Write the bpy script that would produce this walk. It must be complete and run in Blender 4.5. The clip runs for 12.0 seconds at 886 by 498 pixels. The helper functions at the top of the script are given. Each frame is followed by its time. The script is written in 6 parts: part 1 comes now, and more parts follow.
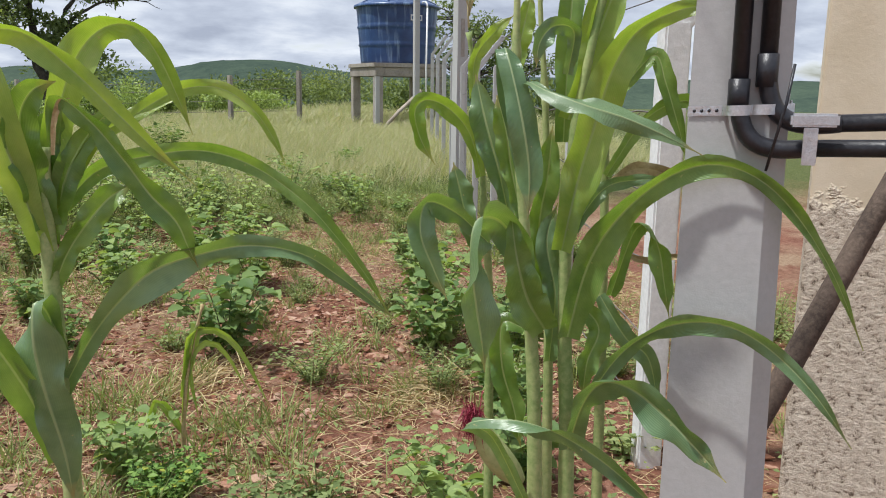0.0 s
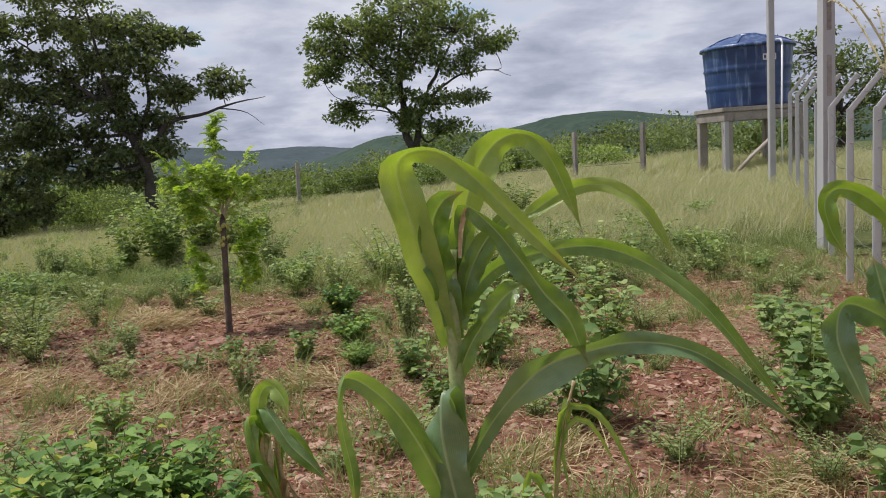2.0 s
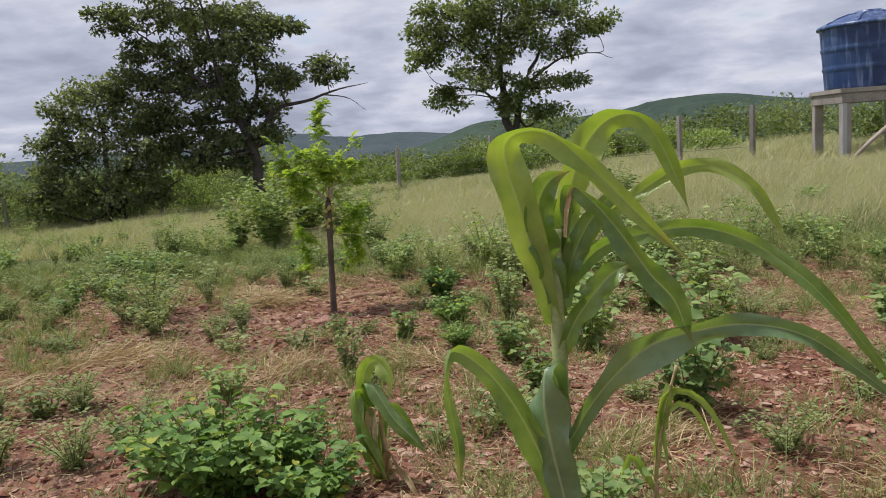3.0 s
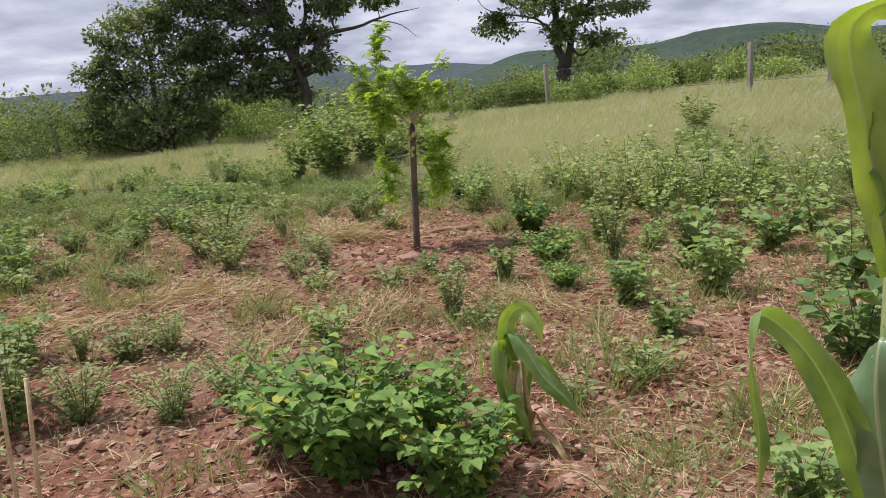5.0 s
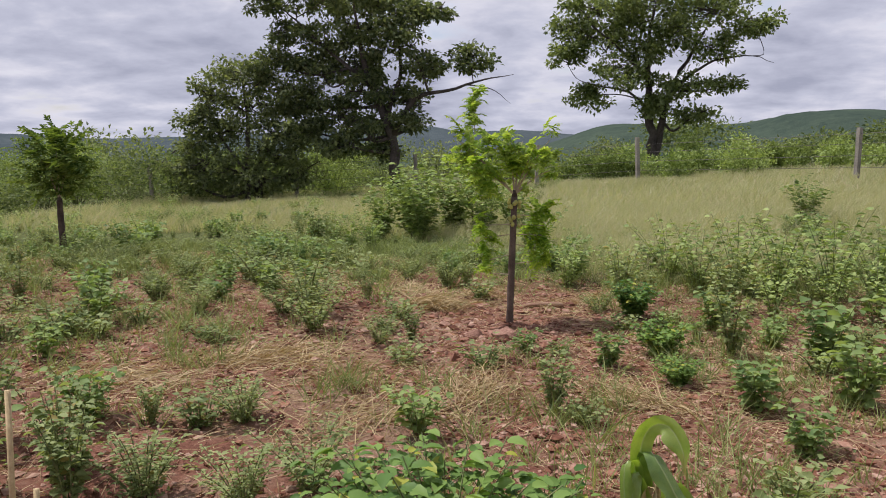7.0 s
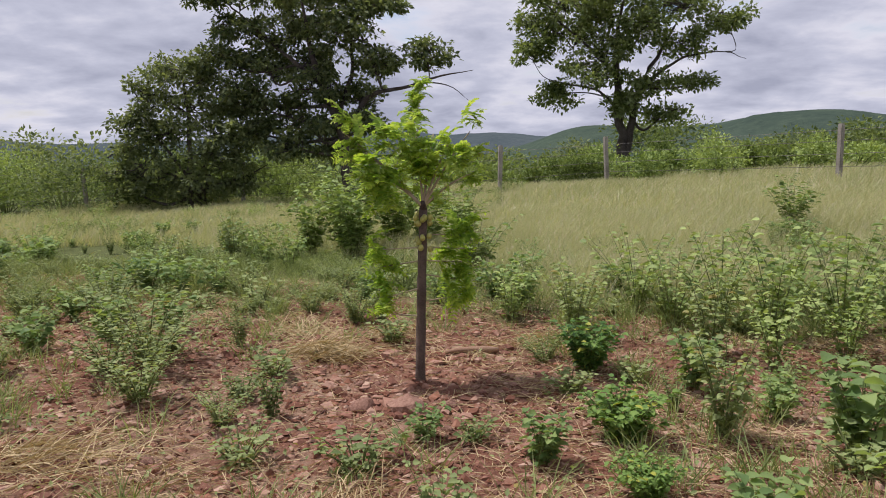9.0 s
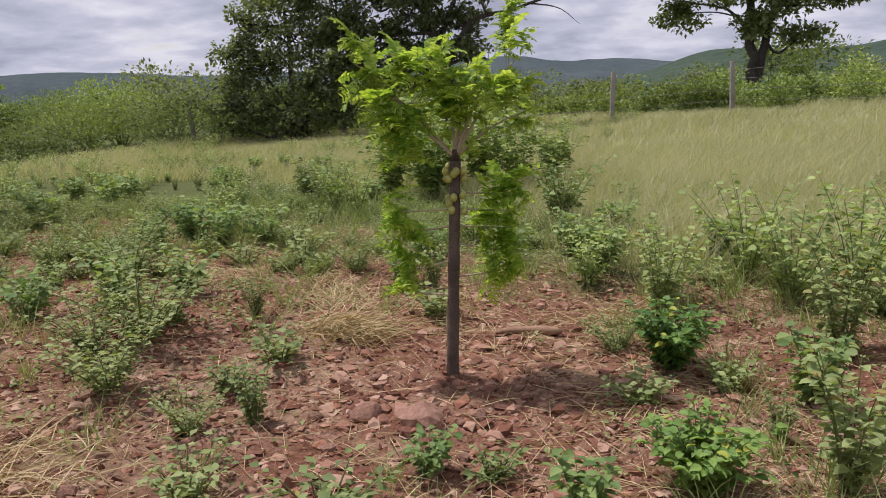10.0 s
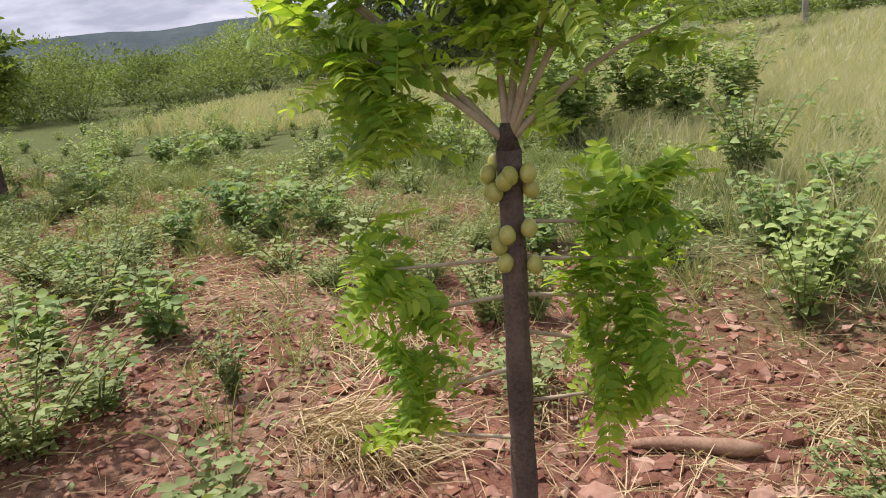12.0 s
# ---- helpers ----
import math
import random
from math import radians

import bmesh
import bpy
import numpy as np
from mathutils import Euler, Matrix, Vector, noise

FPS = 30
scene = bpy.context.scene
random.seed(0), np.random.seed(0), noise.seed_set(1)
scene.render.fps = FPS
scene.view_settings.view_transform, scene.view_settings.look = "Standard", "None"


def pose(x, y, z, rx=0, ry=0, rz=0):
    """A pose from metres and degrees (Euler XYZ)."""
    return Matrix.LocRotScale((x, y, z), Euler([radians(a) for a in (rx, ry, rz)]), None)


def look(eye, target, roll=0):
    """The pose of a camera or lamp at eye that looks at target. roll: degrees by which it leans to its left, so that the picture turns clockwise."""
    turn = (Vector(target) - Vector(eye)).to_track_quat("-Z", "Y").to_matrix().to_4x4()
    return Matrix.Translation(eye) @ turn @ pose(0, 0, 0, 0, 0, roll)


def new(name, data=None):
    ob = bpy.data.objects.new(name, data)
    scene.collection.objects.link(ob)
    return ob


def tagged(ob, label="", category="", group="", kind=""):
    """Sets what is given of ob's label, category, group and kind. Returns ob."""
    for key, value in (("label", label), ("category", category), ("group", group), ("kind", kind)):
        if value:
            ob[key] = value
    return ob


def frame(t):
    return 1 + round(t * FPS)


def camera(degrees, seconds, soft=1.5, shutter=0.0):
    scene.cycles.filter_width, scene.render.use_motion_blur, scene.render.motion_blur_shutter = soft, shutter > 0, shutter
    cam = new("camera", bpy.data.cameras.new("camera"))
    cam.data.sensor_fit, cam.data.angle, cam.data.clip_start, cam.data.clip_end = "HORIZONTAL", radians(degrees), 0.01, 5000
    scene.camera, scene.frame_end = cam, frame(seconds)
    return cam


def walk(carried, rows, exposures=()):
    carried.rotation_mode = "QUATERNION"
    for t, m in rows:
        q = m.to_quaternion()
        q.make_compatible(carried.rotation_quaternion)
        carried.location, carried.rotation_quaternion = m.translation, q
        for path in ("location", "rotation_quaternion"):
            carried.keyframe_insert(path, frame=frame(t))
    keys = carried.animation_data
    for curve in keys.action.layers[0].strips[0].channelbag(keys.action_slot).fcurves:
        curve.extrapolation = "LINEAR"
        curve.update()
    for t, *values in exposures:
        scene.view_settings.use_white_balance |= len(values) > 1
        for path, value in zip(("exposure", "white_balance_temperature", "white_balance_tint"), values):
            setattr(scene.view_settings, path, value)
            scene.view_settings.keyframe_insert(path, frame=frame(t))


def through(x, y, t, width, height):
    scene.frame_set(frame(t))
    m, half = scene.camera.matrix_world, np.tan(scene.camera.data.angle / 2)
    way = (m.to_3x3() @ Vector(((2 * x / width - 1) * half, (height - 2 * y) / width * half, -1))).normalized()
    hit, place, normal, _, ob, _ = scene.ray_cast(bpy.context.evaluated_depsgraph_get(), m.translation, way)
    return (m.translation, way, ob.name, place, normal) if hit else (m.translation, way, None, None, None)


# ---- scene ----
cam = camera(58.45, 12.0, soft=1.0)
# seconds, x, y, z, tilt, lean, heading
ROWS = [
    (0.0, 0.059, 0.018, 1.477, 78.480, -0.730, -25.163),
    (0.5, 0.025, 0.071, 1.526, 81.157, 0.201, -19.935),
    (1.0, 0.004, 0.120, 1.558, 82.282, 1.901, -14.275),
    (1.5, 0.002, 0.045, 1.588, 82.566, 2.555, -8.544),
    (2.0, -0.037, 0.079, 1.587, 82.610, 3.741, -1.315),
    (2.5, -0.044, 0.051, 1.584, 83.114, 3.866, 3.588),
    (3.0, -0.057, 0.023, 1.579, 82.028, 3.954, 5.765),
    (5.0, -0.576, 0.483, 1.519, 77.415, 3.900, 8.528),
    (5.5, -0.740, 0.734, 1.521, 81.741, 3.879, 17.442),
    (6.0, -0.815, 0.803, 1.532, 81.427, 3.937, 19.123),
    (6.5, -0.813, 0.814, 1.527, 81.840, 3.118, 16.956),
    (7.0, -0.836, 0.879, 1.520, 82.171, 0.509, 14.473),
    (7.5, -0.879, 1.130, 1.476, 82.222, 1.698, 10.445),
    (9.5, -0.671, 3.223, 1.453, 82.166, -0.026, 15.446),
    (10.0, -0.621, 3.737, 1.459, 77.475, 1.705, 21.016),
    (10.5, -0.628, 4.226, 1.444, 74.067, 4.732, 25.640),
    (11.0, -0.712, 4.816, 1.420, 72.310, 3.252, 31.938),
    (11.5, -0.908, 5.283, 1.356, 76.455, 3.449, 32.649),
    (12.0, -1.133, 5.744, 1.348, 72.972, 6.419, 32.201),
]
walk(cam, [(t, pose(*r)) for t, *r in ROWS], [(0.0, 0.42, 6150, 9), (1.2, 0.10, 6200, 13), (3.2, 0.14, 6200, 17), (5.0, 0.34, 6200, 18), (5.5, 0.16, 6300, 19), (9.5, 0.16, 6300, 20), (10.5, 0.26, 6400, 20), (12.0, 0.58, 6450, 20)])

# ---------------------------------------------------------------- sky and sun
SUN_EL, SUN_AZ = radians(66), radians(-82)
world = bpy.data.worlds.new("sky")
scene.world = world
world.use_nodes = True


class Nodes:
    """Short writing of node trees."""

    def __init__(self, tree):
        self.t = tree
        self.t.nodes.clear()

    def n(self, kind, **props):
        node = self.t.nodes.new(kind)
        for key, value in props.items():
            if key in node.inputs:
                self.put(node.inputs[key], value)
        return node

    def put(self, socket, value):
        if isinstance(value, bpy.types.NodeSocket):
            self.t.links.new(value, socket)
        else:
            socket.default_value = value

    def math(self, op, a, b=0.0, clamp=False):
        node = self.t.nodes.new("ShaderNodeMath")
        node.operation, node.use_clamp = op, clamp
        self.put(node.inputs[0], a), self.put(node.inputs[1], b)
        return node.outputs[0]

    def ramp(self, fac, *stops):
        node = self.t.nodes.new("ShaderNodeValToRGB")
        self.put(node.inputs[0], fac)
        while len(node.color_ramp.elements) < len(stops):
            node.color_ramp.elements.new(0.5)
        for e, (p, c) in zip(node.color_ramp.elements, stops):
            e.position, e.color = p, (*c, 1) if len(c) == 3 else c
        return node.outputs[0]

    def mix(self, fac, a, b, blend="MIX"):
        node = self.t.nodes.new("ShaderNodeMix")
        node.data_type, node.blend_type = "RGBA", blend
        self.put(node.inputs[0], fac)
        self.put(node.inputs[6], a if isinstance(a, bpy.types.NodeSocket) else (*a, 1))
        self.put(node.inputs[7], b if isinstance(b, bpy.types.NodeSocket) else (*b, 1))
        return node.outputs[2]

    def noise(self, vec, scale, detail=3.0, rough=0.55, dist=0.0):
        node = self.n("ShaderNodeTexNoise", Scale=scale, Detail=detail, Roughness=rough, Distortion=dist)
        if vec is not None:
            self.t.links.new(vec, node.inputs["Vector"])
        return node.outputs["Fac"]


w = Nodes(world.node_tree)
sky = w.t.nodes.new("ShaderNodeTexSky")
sky.sky_type, sky.sun_disc, sky.sun_elevation, sky.sun_rotation = "NISHITA", False, SUN_EL, SUN_AZ
sky.air_density, sky.dust_density = 1.0, 1.5
way = w.t.nodes.new("ShaderNodeTexCoord").outputs["Generated"]
sep = w.n("ShaderNodeSeparateXYZ", Vector=way)
lift = w.math("ADD", w.math("MAXIMUM", sep.outputs[2], 0.0), 0.22)
flat = w.n("ShaderNodeCombineXYZ", X=w.math("DIVIDE", sep.outputs[0], lift), Y=w.math("DIVIDE", sep.outputs[1], lift), Z=0.37).outputs[0]
big = w.noise(flat, 0.8, 5.0, 0.5, 0.2)
fine = w.noise(flat, 2.9, 6.0, 0.56, 0.15)
cover = w.ramp(w.math("ADD", w.math("MULTIPLY", big, 0.7), w.math("MULTIPLY", fine, 0.3)), (0.34, (0, 0, 0)), (0.42, (1, 1, 1)))
shade = w.ramp(w.math("ADD", w.math("MULTIPLY", big, 0.5), w.math("MULTIPLY", fine, 0.5)), (0.38, (0.90, 0.92, 0.95)), (0.49, (0.62, 0.66, 0.745)), (0.60, (0.43, 0.465, 0.555)))
bright = w.n("ShaderNodeBackground", Color=sky.outputs[0], Strength=0.11)
cloud = w.n("ShaderNodeBackground", Color=shade, Strength=0.76)
mixed = w.n("ShaderNodeMixShader")
w.t.links.new(cover, mixed.inputs[0]), w.t.links.new(bright.outputs[0], mixed.inputs[1]), w.t.links.new(cloud.outputs[0], mixed.inputs[2])
w.t.links.new(mixed.outputs[0], w.n("ShaderNodeOutputWorld").inputs[0])

lamp = bpy.data.lights.new("sun", "SUN")
lamp.energy, lamp.angle, lamp.color = 3.5, radians(2.5), (1.0, 0.96, 0.90)
sun = new("sun", lamp)
sun.matrix_world = look((math.cos(SUN_EL) * math.sin(SUN_AZ) * 50, math.cos(SUN_EL) * math.cos(SUN_AZ) * 50, math.sin(SUN_EL) * 50), (0, 0, 0))

# ---------------------------------------------------------------- materials
def material(name, build):
    m = bpy.data.materials.new(name)
    m.use_nodes = True
    k = Nodes(m.node_tree)
    shader = build(k)
    k.t.links.new(shader, k.n("ShaderNodeOutputMaterial").inputs[0])
    return m


def surface(k, color, rough=0.8, metal=0.0, bump=None, height=0.01, spec=0.4):
    p = k.n("ShaderNodeBsdfPrincipled", **{"Base Color": color if isinstance(color, bpy.types.NodeSocket) else (*color, 1), "Roughness": rough, "Metallic": metal, "Specular IOR Level": spec})
    if bump is not None:
        b = k.n("ShaderNodeBump", Strength=0.7, Distance=height, Height=bump)
        k.t.links.new(b.outputs[0], p.inputs["Normal"])
    return p.outputs[0]


def object_pos(k):
    return k.t.nodes.new("ShaderNodeTexCoord").outputs["Object"]


def world_pos(k):
    return k.t.nodes.new("ShaderNodeNewGeometry").outputs["Position"]


def leafy(name, dark, light, through=0.35, dry=None, rough=0.45, patch=1.5):
    """Leaf: colour varies leaf by leaf and over the plant, some light comes through."""
    def build(k):
        isl = k.t.nodes.new("ShaderNodeNewGeometry").outputs["Random Per Island"]
        rnd = k.t.nodes.new("ShaderNodeObjectInfo").outputs["Random"]
        f = k.math("ADD", k.math("MULTIPLY", isl, 0.55), k.math("MULTIPLY", k.noise(world_pos(k), patch, 3.0), 0.65))
        c = k.ramp(k.math("ADD", f, k.math("MULTIPLY", k.math("SUBTRACT", rnd, 0.5), 0.25)), (0.28, dark), (0.85, light))
        if dry:
            c = k.mix(k.ramp(isl, (dry[0], (0, 0, 0)), (min(1, dry[0] + 0.03), (1, 1, 1))), c, dry[1])
        a = surface(k, c, rough + 0.08, spec=0.22)
        tr = k.n("ShaderNodeBsdfTranslucent", Color=k.mix(1.0, c, (1.0, 1.0, 0.45), "MULTIPLY"))
        m = k.n("ShaderNodeMixShader", Fac=through)
        k.t.links.new(a, m.inputs[1]), k.t.links.new(tr.outputs[0], m.inputs[2])
        return m.outputs[0]
    return material(name, build)


def corn_leaf_material(name, dark, light, glow=0.40):
    """Maize blade: pale midrib, fine lengthwise veins, small scars, dry margin and tip."""
    def build(k):
        uv = k.n("ShaderNodeSeparateXYZ", Vector=k.t.nodes.new("ShaderNodeTexCoord").outputs["UV"])
        mid = k.math("ABSOLUTE", k.math("SUBTRACT", uv.outputs[0], 0.5))
        vein = k.math("SINE", k.math("MULTIPLY", uv.outputs[0], 150.0))
        pos = object_pos(k)
        n = k.math("ADD", k.math("MULTIPLY", k.noise(pos, 6.0, 2.0), 0.6), k.math("MULTIPLY", k.noise(pos, 30.0, 4.0), 0.4))
        rnd = k.t.nodes.new("ShaderNodeObjectInfo").outputs["Random"]
        f = k.math("ADD", n, k.math("ADD", k.math("MULTIPLY", vein, 0.025), k.math("MULTIPLY", k.math("SUBTRACT", rnd, 0.5), 0.16)))
        c = k.ramp(f, (0.34, dark), (0.64, light))
        c = k.mix(k.ramp(mid, (0.022, (0.75, 0.75, 0.75)), (0.05, (0, 0, 0))), c, (0.44, 0.52, 0.28))
        scar = k.noise(pos, 75.0, 2.0)
        c = k.mix(k.ramp(scar, (0.72, (0, 0, 0)), (0.76, (0.8, 0.8, 0.8))), c, (0.46, 0.40, 0.20))
        tip = k.math("ADD", uv.outputs[1], k.math("MULTIPLY", k.math("SUBTRACT", k.noise(pos, 25.0), 0.5), 0.25))
        edge = k.math("ADD", k.math("MULTIPLY", mid, 2.0), k.math("MULTIPLY", k.math("SUBTRACT", k.noise(pos, 14.0, 4.0), 0.5), 0.5))
        c = k.mix(k.math("MAXIMUM", k.ramp(tip, (0.90, (0, 0, 0)), (0.99, (0.85, 0.85, 0.85))), k.ramp(edge, (1.04, (0, 0, 0)), (1.10, (0.7, 0.7, 0.7)))), c, (0.45, 0.36, 0.16))
        a = surface(k, c, 0.31, bump=k.math("ADD", k.math("MULTIPLY", vein, 0.05), n), height=0.004, spec=1.0)
        tr = k.n("ShaderNodeBsdfTranslucent", Color=k.mix(0.30, k.mix(1.0, c, (1.0, 1.0, 0.30), "MULTIPLY"), (0.42, 0.66, 0.03)))
        m = k.n("ShaderNodeMixShader", Fac=glow)
        k.t.links.new(a, m.inputs[1]), k.t.links.new(tr.outputs[0], m.inputs[2])
        return m.outputs[0]
    return material(name, build)


def mottled(name, a, b, scale, rough=0.85, metal=0.0, height=0.0015, fine=None, spec=0.3):
    def build(k):
        pos = object_pos(k)
        n1, n2 = k.noise(pos, scale, 4.0), k.noise(pos, fine or scale * 9, 5.0, 0.65)
        rnd = k.t.nodes.new("ShaderNodeObjectInfo").outputs["Random"]
        f = k.math("ADD", k.math("ADD", k.math("MULTIPLY", n1, 0.5), k.math("MULTIPLY", n2, 0.5)), k.math("MULTIPLY", k.math("SUBTRACT", rnd, 0.5), 0.12))
        return surface(k, k.ramp(f, (0.36, a), (0.64, b)), rough, metal, n2, height, spec)
    return material(name, build)


def soil_build(k):
    pos = world_pos(k)
    a, b, c = k.noise(pos, 0.55, 4.0), k.noise(pos, 3.1, 5.0, 0.65), k.noise(pos, 26.0, 6.0, 0.7)
    red = k.ramp(k.math("ADD", k.math("MULTIPLY", b, 0.45), k.math("MULTIPLY", c, 0.55)), (0.33, (0.130, 0.058, 0.039)), (0.5, (0.250, 0.116, 0.078)), (0.68, (0.37, 0.222, 0.160)))
    straw = k.ramp(c, (0.3, (0.23, 0.165, 0.10)), (0.7, (0.47, 0.36, 0.24)))
    col = k.mix(k.ramp(k.math("ADD", k.math("MULTIPLY", a, 0.6), k.math("MULTIPLY", b, 0.4)), (0.47, (0, 0, 0)), (0.62, (0.7, 0.7, 0.7))), red, straw)
    green = k.ramp(c, (0.3, (0.05, 0.072, 0.022)), (0.7, (0.17, 0.185, 0.07)))
    sep = k.n("ShaderNodeSeparateXYZ", Vector=pos)
    edge = k.math("ADD", sep.outputs[1], k.math("MULTIPLY", k.math("SUBTRACT", k.noise(pos, 0.9, 4.0), 0.5), 3.0))
    edge = k.math("SUBTRACT", edge, k.math("MINIMUM", k.math("MULTIPLY", k.math("MAXIMUM", k.math("SUBTRACT", -2.2, sep.outputs[0]), 0.0), 0.55), 3.2))
    col = k.mix(k.ramp(k.math("DIVIDE", edge, 20.0), (0.41, (0, 0, 0)), (0.5, (1, 1, 1))), col, green)
    return surface(k, col, 0.95, bump=k.math("ADD", k.math("MULTIPLY", b, 0.4), k.math("ADD", c, k.math("MULTIPLY", k.noise(pos, 75.0, 4.0, 0.7), 0.4))), height=0.06, spec=0.1)


SOIL = material("red_soil", soil_build)
STONE = mottled("red_stone", (0.17, 0.075, 0.05), (0.42, 0.25, 0.18), 5, 0.9, height=0.01)


def gravel_build(dark, middle, pale):
    def build(k):
        isl = k.t.nodes.new("ShaderNodeNewGeometry").outputs["Random Per Island"]
        n = k.noise(world_pos(k), 40.0, 4.0)
        c = k.ramp(k.math("ADD", k.math("MULTIPLY", isl, 0.7), k.math("MULTIPLY", n, 0.4)), (0.2, dark), (0.55, middle), (0.9, pale))
        return surface(k, c, 0.92, bump=n, height=0.004, spec=0.15)
    return build


GRAVEL = material("clods", gravel_build((0.13, 0.055, 0.035), (0.29, 0.135, 0.085), (0.46, 0.31, 0.23)))
CHIP = material("stone_chip", gravel_build((0.14, 0.062, 0.043), (0.27, 0.135, 0.092), (0.41, 0.26, 0.19)))
TASSEL = leafy("pale_tassel", (0.50, 0.44, 0.24), (0.72, 0.66, 0.42), 0.25, rough=0.7)
STRAW = leafy("dry_straw", (0.30, 0.21, 0.10), (0.62, 0.50, 0.29), 0.15, rough=0.7)
GRASS = leafy("field_grass", (0.33, 0.36, 0.17), (0.60, 0.60, 0.37), 0.4, (0.76, (0.66, 0.59, 0.44)), 0.6, 0.35)
TUFT = leafy("green_grass", (0.16, 0.22, 0.07), (0.40, 0.46, 0.19), 0.35, rough=0.5)
WEED = leafy("weed_leaf", (0.15, 0.21, 0.075), (0.37, 0.44, 0.185), 0.4, (0.94, (0.36, 0.30, 0.10)), 0.5)
BEAN = leafy("bean_leaf", (0.125, 0.215, 0.070), (0.36, 0.47, 0.17), 0.42, (0.985, (0.38, 0.38, 0.10)), 0.45)
MOUND = leafy("clover_leaf", (0.060, 0.150, 0.035), (0.24, 0.37, 0.09), 0.33, (0.93, (0.40, 0.42, 0.07)), 0.42)
SHRUB = leafy("shrub_leaf", (0.15, 0.23, 0.065), (0.42, 0.52, 0.18), 0.35)
PINNATE = leafy("pinnate_leaf", (0.24, 0.38, 0.065), (0.58, 0.70, 0.18), 0.62, rough=0.36, patch=5.0)
PINNATE_OLD = leafy("older_pinnate_leaf", (0.20, 0.36, 0.04), (0.50, 0.65, 0.10), 0.62, rough=0.4, patch=4.0)
OLD_FROND = leafy("dull_pinnate_leaf", (0.075, 0.135, 0.028), (0.25, 0.34, 0.08), 0.42, rough=0.45, patch=4.0)
TREE = leafy("tree_leaf", (0.085, 0.125, 0.050), (0.27, 0.33, 0.14), 0.45, rough=0.55, patch=0.5)
TREE_DARK = leafy("dark_tree_leaf", (0.095, 0.130, 0.066), (0.30, 0.35, 0.175), 0.5, rough=0.55, patch=0.5)
FARGREEN = leafy("far_bush_leaf", (0.115, 0.17, 0.055), (0.29, 0.37, 0.12), 0.35, rough=0.8, patch=0.25)
CORN = corn_leaf_material("maize_blade", (0.10, 0.20, 0.045), (0.26, 0.38, 0.11))
CORN_OLD = corn_leaf_material("maize_blade_pale", (0.20, 0.33, 0.05), (0.42, 0.52, 0.14), 0.46)
CORN_BLUE = corn_leaf_material("maize_blade_grey", (0.085, 0.175, 0.07), (0.20, 0.30, 0.15), 0.30)
HUSK = mottled("maize_stalk", (0.20, 0.29, 0.09), (0.44, 0.47, 0.21), 8, 0.5)
DRYHUSK = mottled("dry_maize", (0.36, 0.27, 0.13), (0.60, 0.48, 0.27), 12, 0.8)
SILK = mottled("red_silk", (0.14, 0.012, 0.025), (0.30, 0.035, 0.06), 30, 0.6)
STEM = mottled("green_stem", (0.10, 0.14, 0.045), (0.22, 0.24, 0.09), 20, 0.6)
REDSTEM = mottled("pale_twig", (0.30, 0.24, 0.15), (0.48, 0.40, 0.27), 20, 0.7)
BARK = mottled("dark_bark", (0.055, 0.038, 0.030), (0.17, 0.125, 0.10), 14, 0.9, height=0.006)
TREEBARK = mottled("grey_bark", (0.045, 0.037, 0.032), (0.14, 0.12, 0.105), 3, 0.95, height=0.03)
CONCRETE = mottled("cast_concrete", (0.41, 0.405, 0.395), (0.47, 0.465, 0.455), 2.5, 0.85, height=0.0012, fine=60)
OLDCONC = mottled("weathered_concrete", (0.22, 0.195, 0.165), (0.40, 0.365, 0.32), 2.5, 0.9, height=0.006, fine=30)
POSTWOOD = mottled("weathered_post", (0.28, 0.23, 0.18), (0.46, 0.40, 0.33), 4, 0.9, height=0.004, fine=40)
WHITEPAINT = mottled("white_painted_concrete", (0.58, 0.58, 0.57), (0.80, 0.80, 0.79), 3, 0.75, height=0.003, fine=40)
PIPE = mottled("black_conduit", (0.012, 0.012, 0.015), (0.03, 0.03, 0.036), 10, 0.38, spec=0.5)
METAL = mottled("galvanised_strap", (0.55, 0.56, 0.57), (0.78, 0.79, 0.80), 20, 0.35, 0.9)
WIRE = mottled("rusty_wire", (0.10, 0.09, 0.085), (0.26, 0.24, 0.22), 8, 0.6, 0.6)
DARKWOOD = mottled("dark_pole_wood", (0.05, 0.036, 0.028), (0.15, 0.11, 0.085), 9, 0.85, height=0.005)


def tank_build(k):
    """Blue plastic with pale streaks that water has left down the side."""
    pos = object_pos(k)
    tall = k.n("ShaderNodeMapping", Vector=pos, Scale=(5.0, 5.0, 0.45)).outputs[0]
    n = k.noise(pos, 1.8, 4.0)
    c = k.ramp(n, (0.35, (0.016, 0.040, 0.125)), (0.65, (0.04, 0.085, 0.21)))
    c = k.mix(k.ramp(k.noise(tall, 1.6, 5.0, 0.6), (0.50, (0, 0, 0)), (0.66, (0.7, 0.7, 0.7))), c, (0.20, 0.28, 0.42))
    return surface(k, c, 0.36, bump=k.noise(pos, 14.0, 3.0), height=0.003, spec=0.5)


TANKBLUE = material("blue_tank_plastic", tank_build)
WHITE = mottled("white_plastic", (0.66, 0.66, 0.66), (0.8, 0.8, 0.8), 5, 0.5)


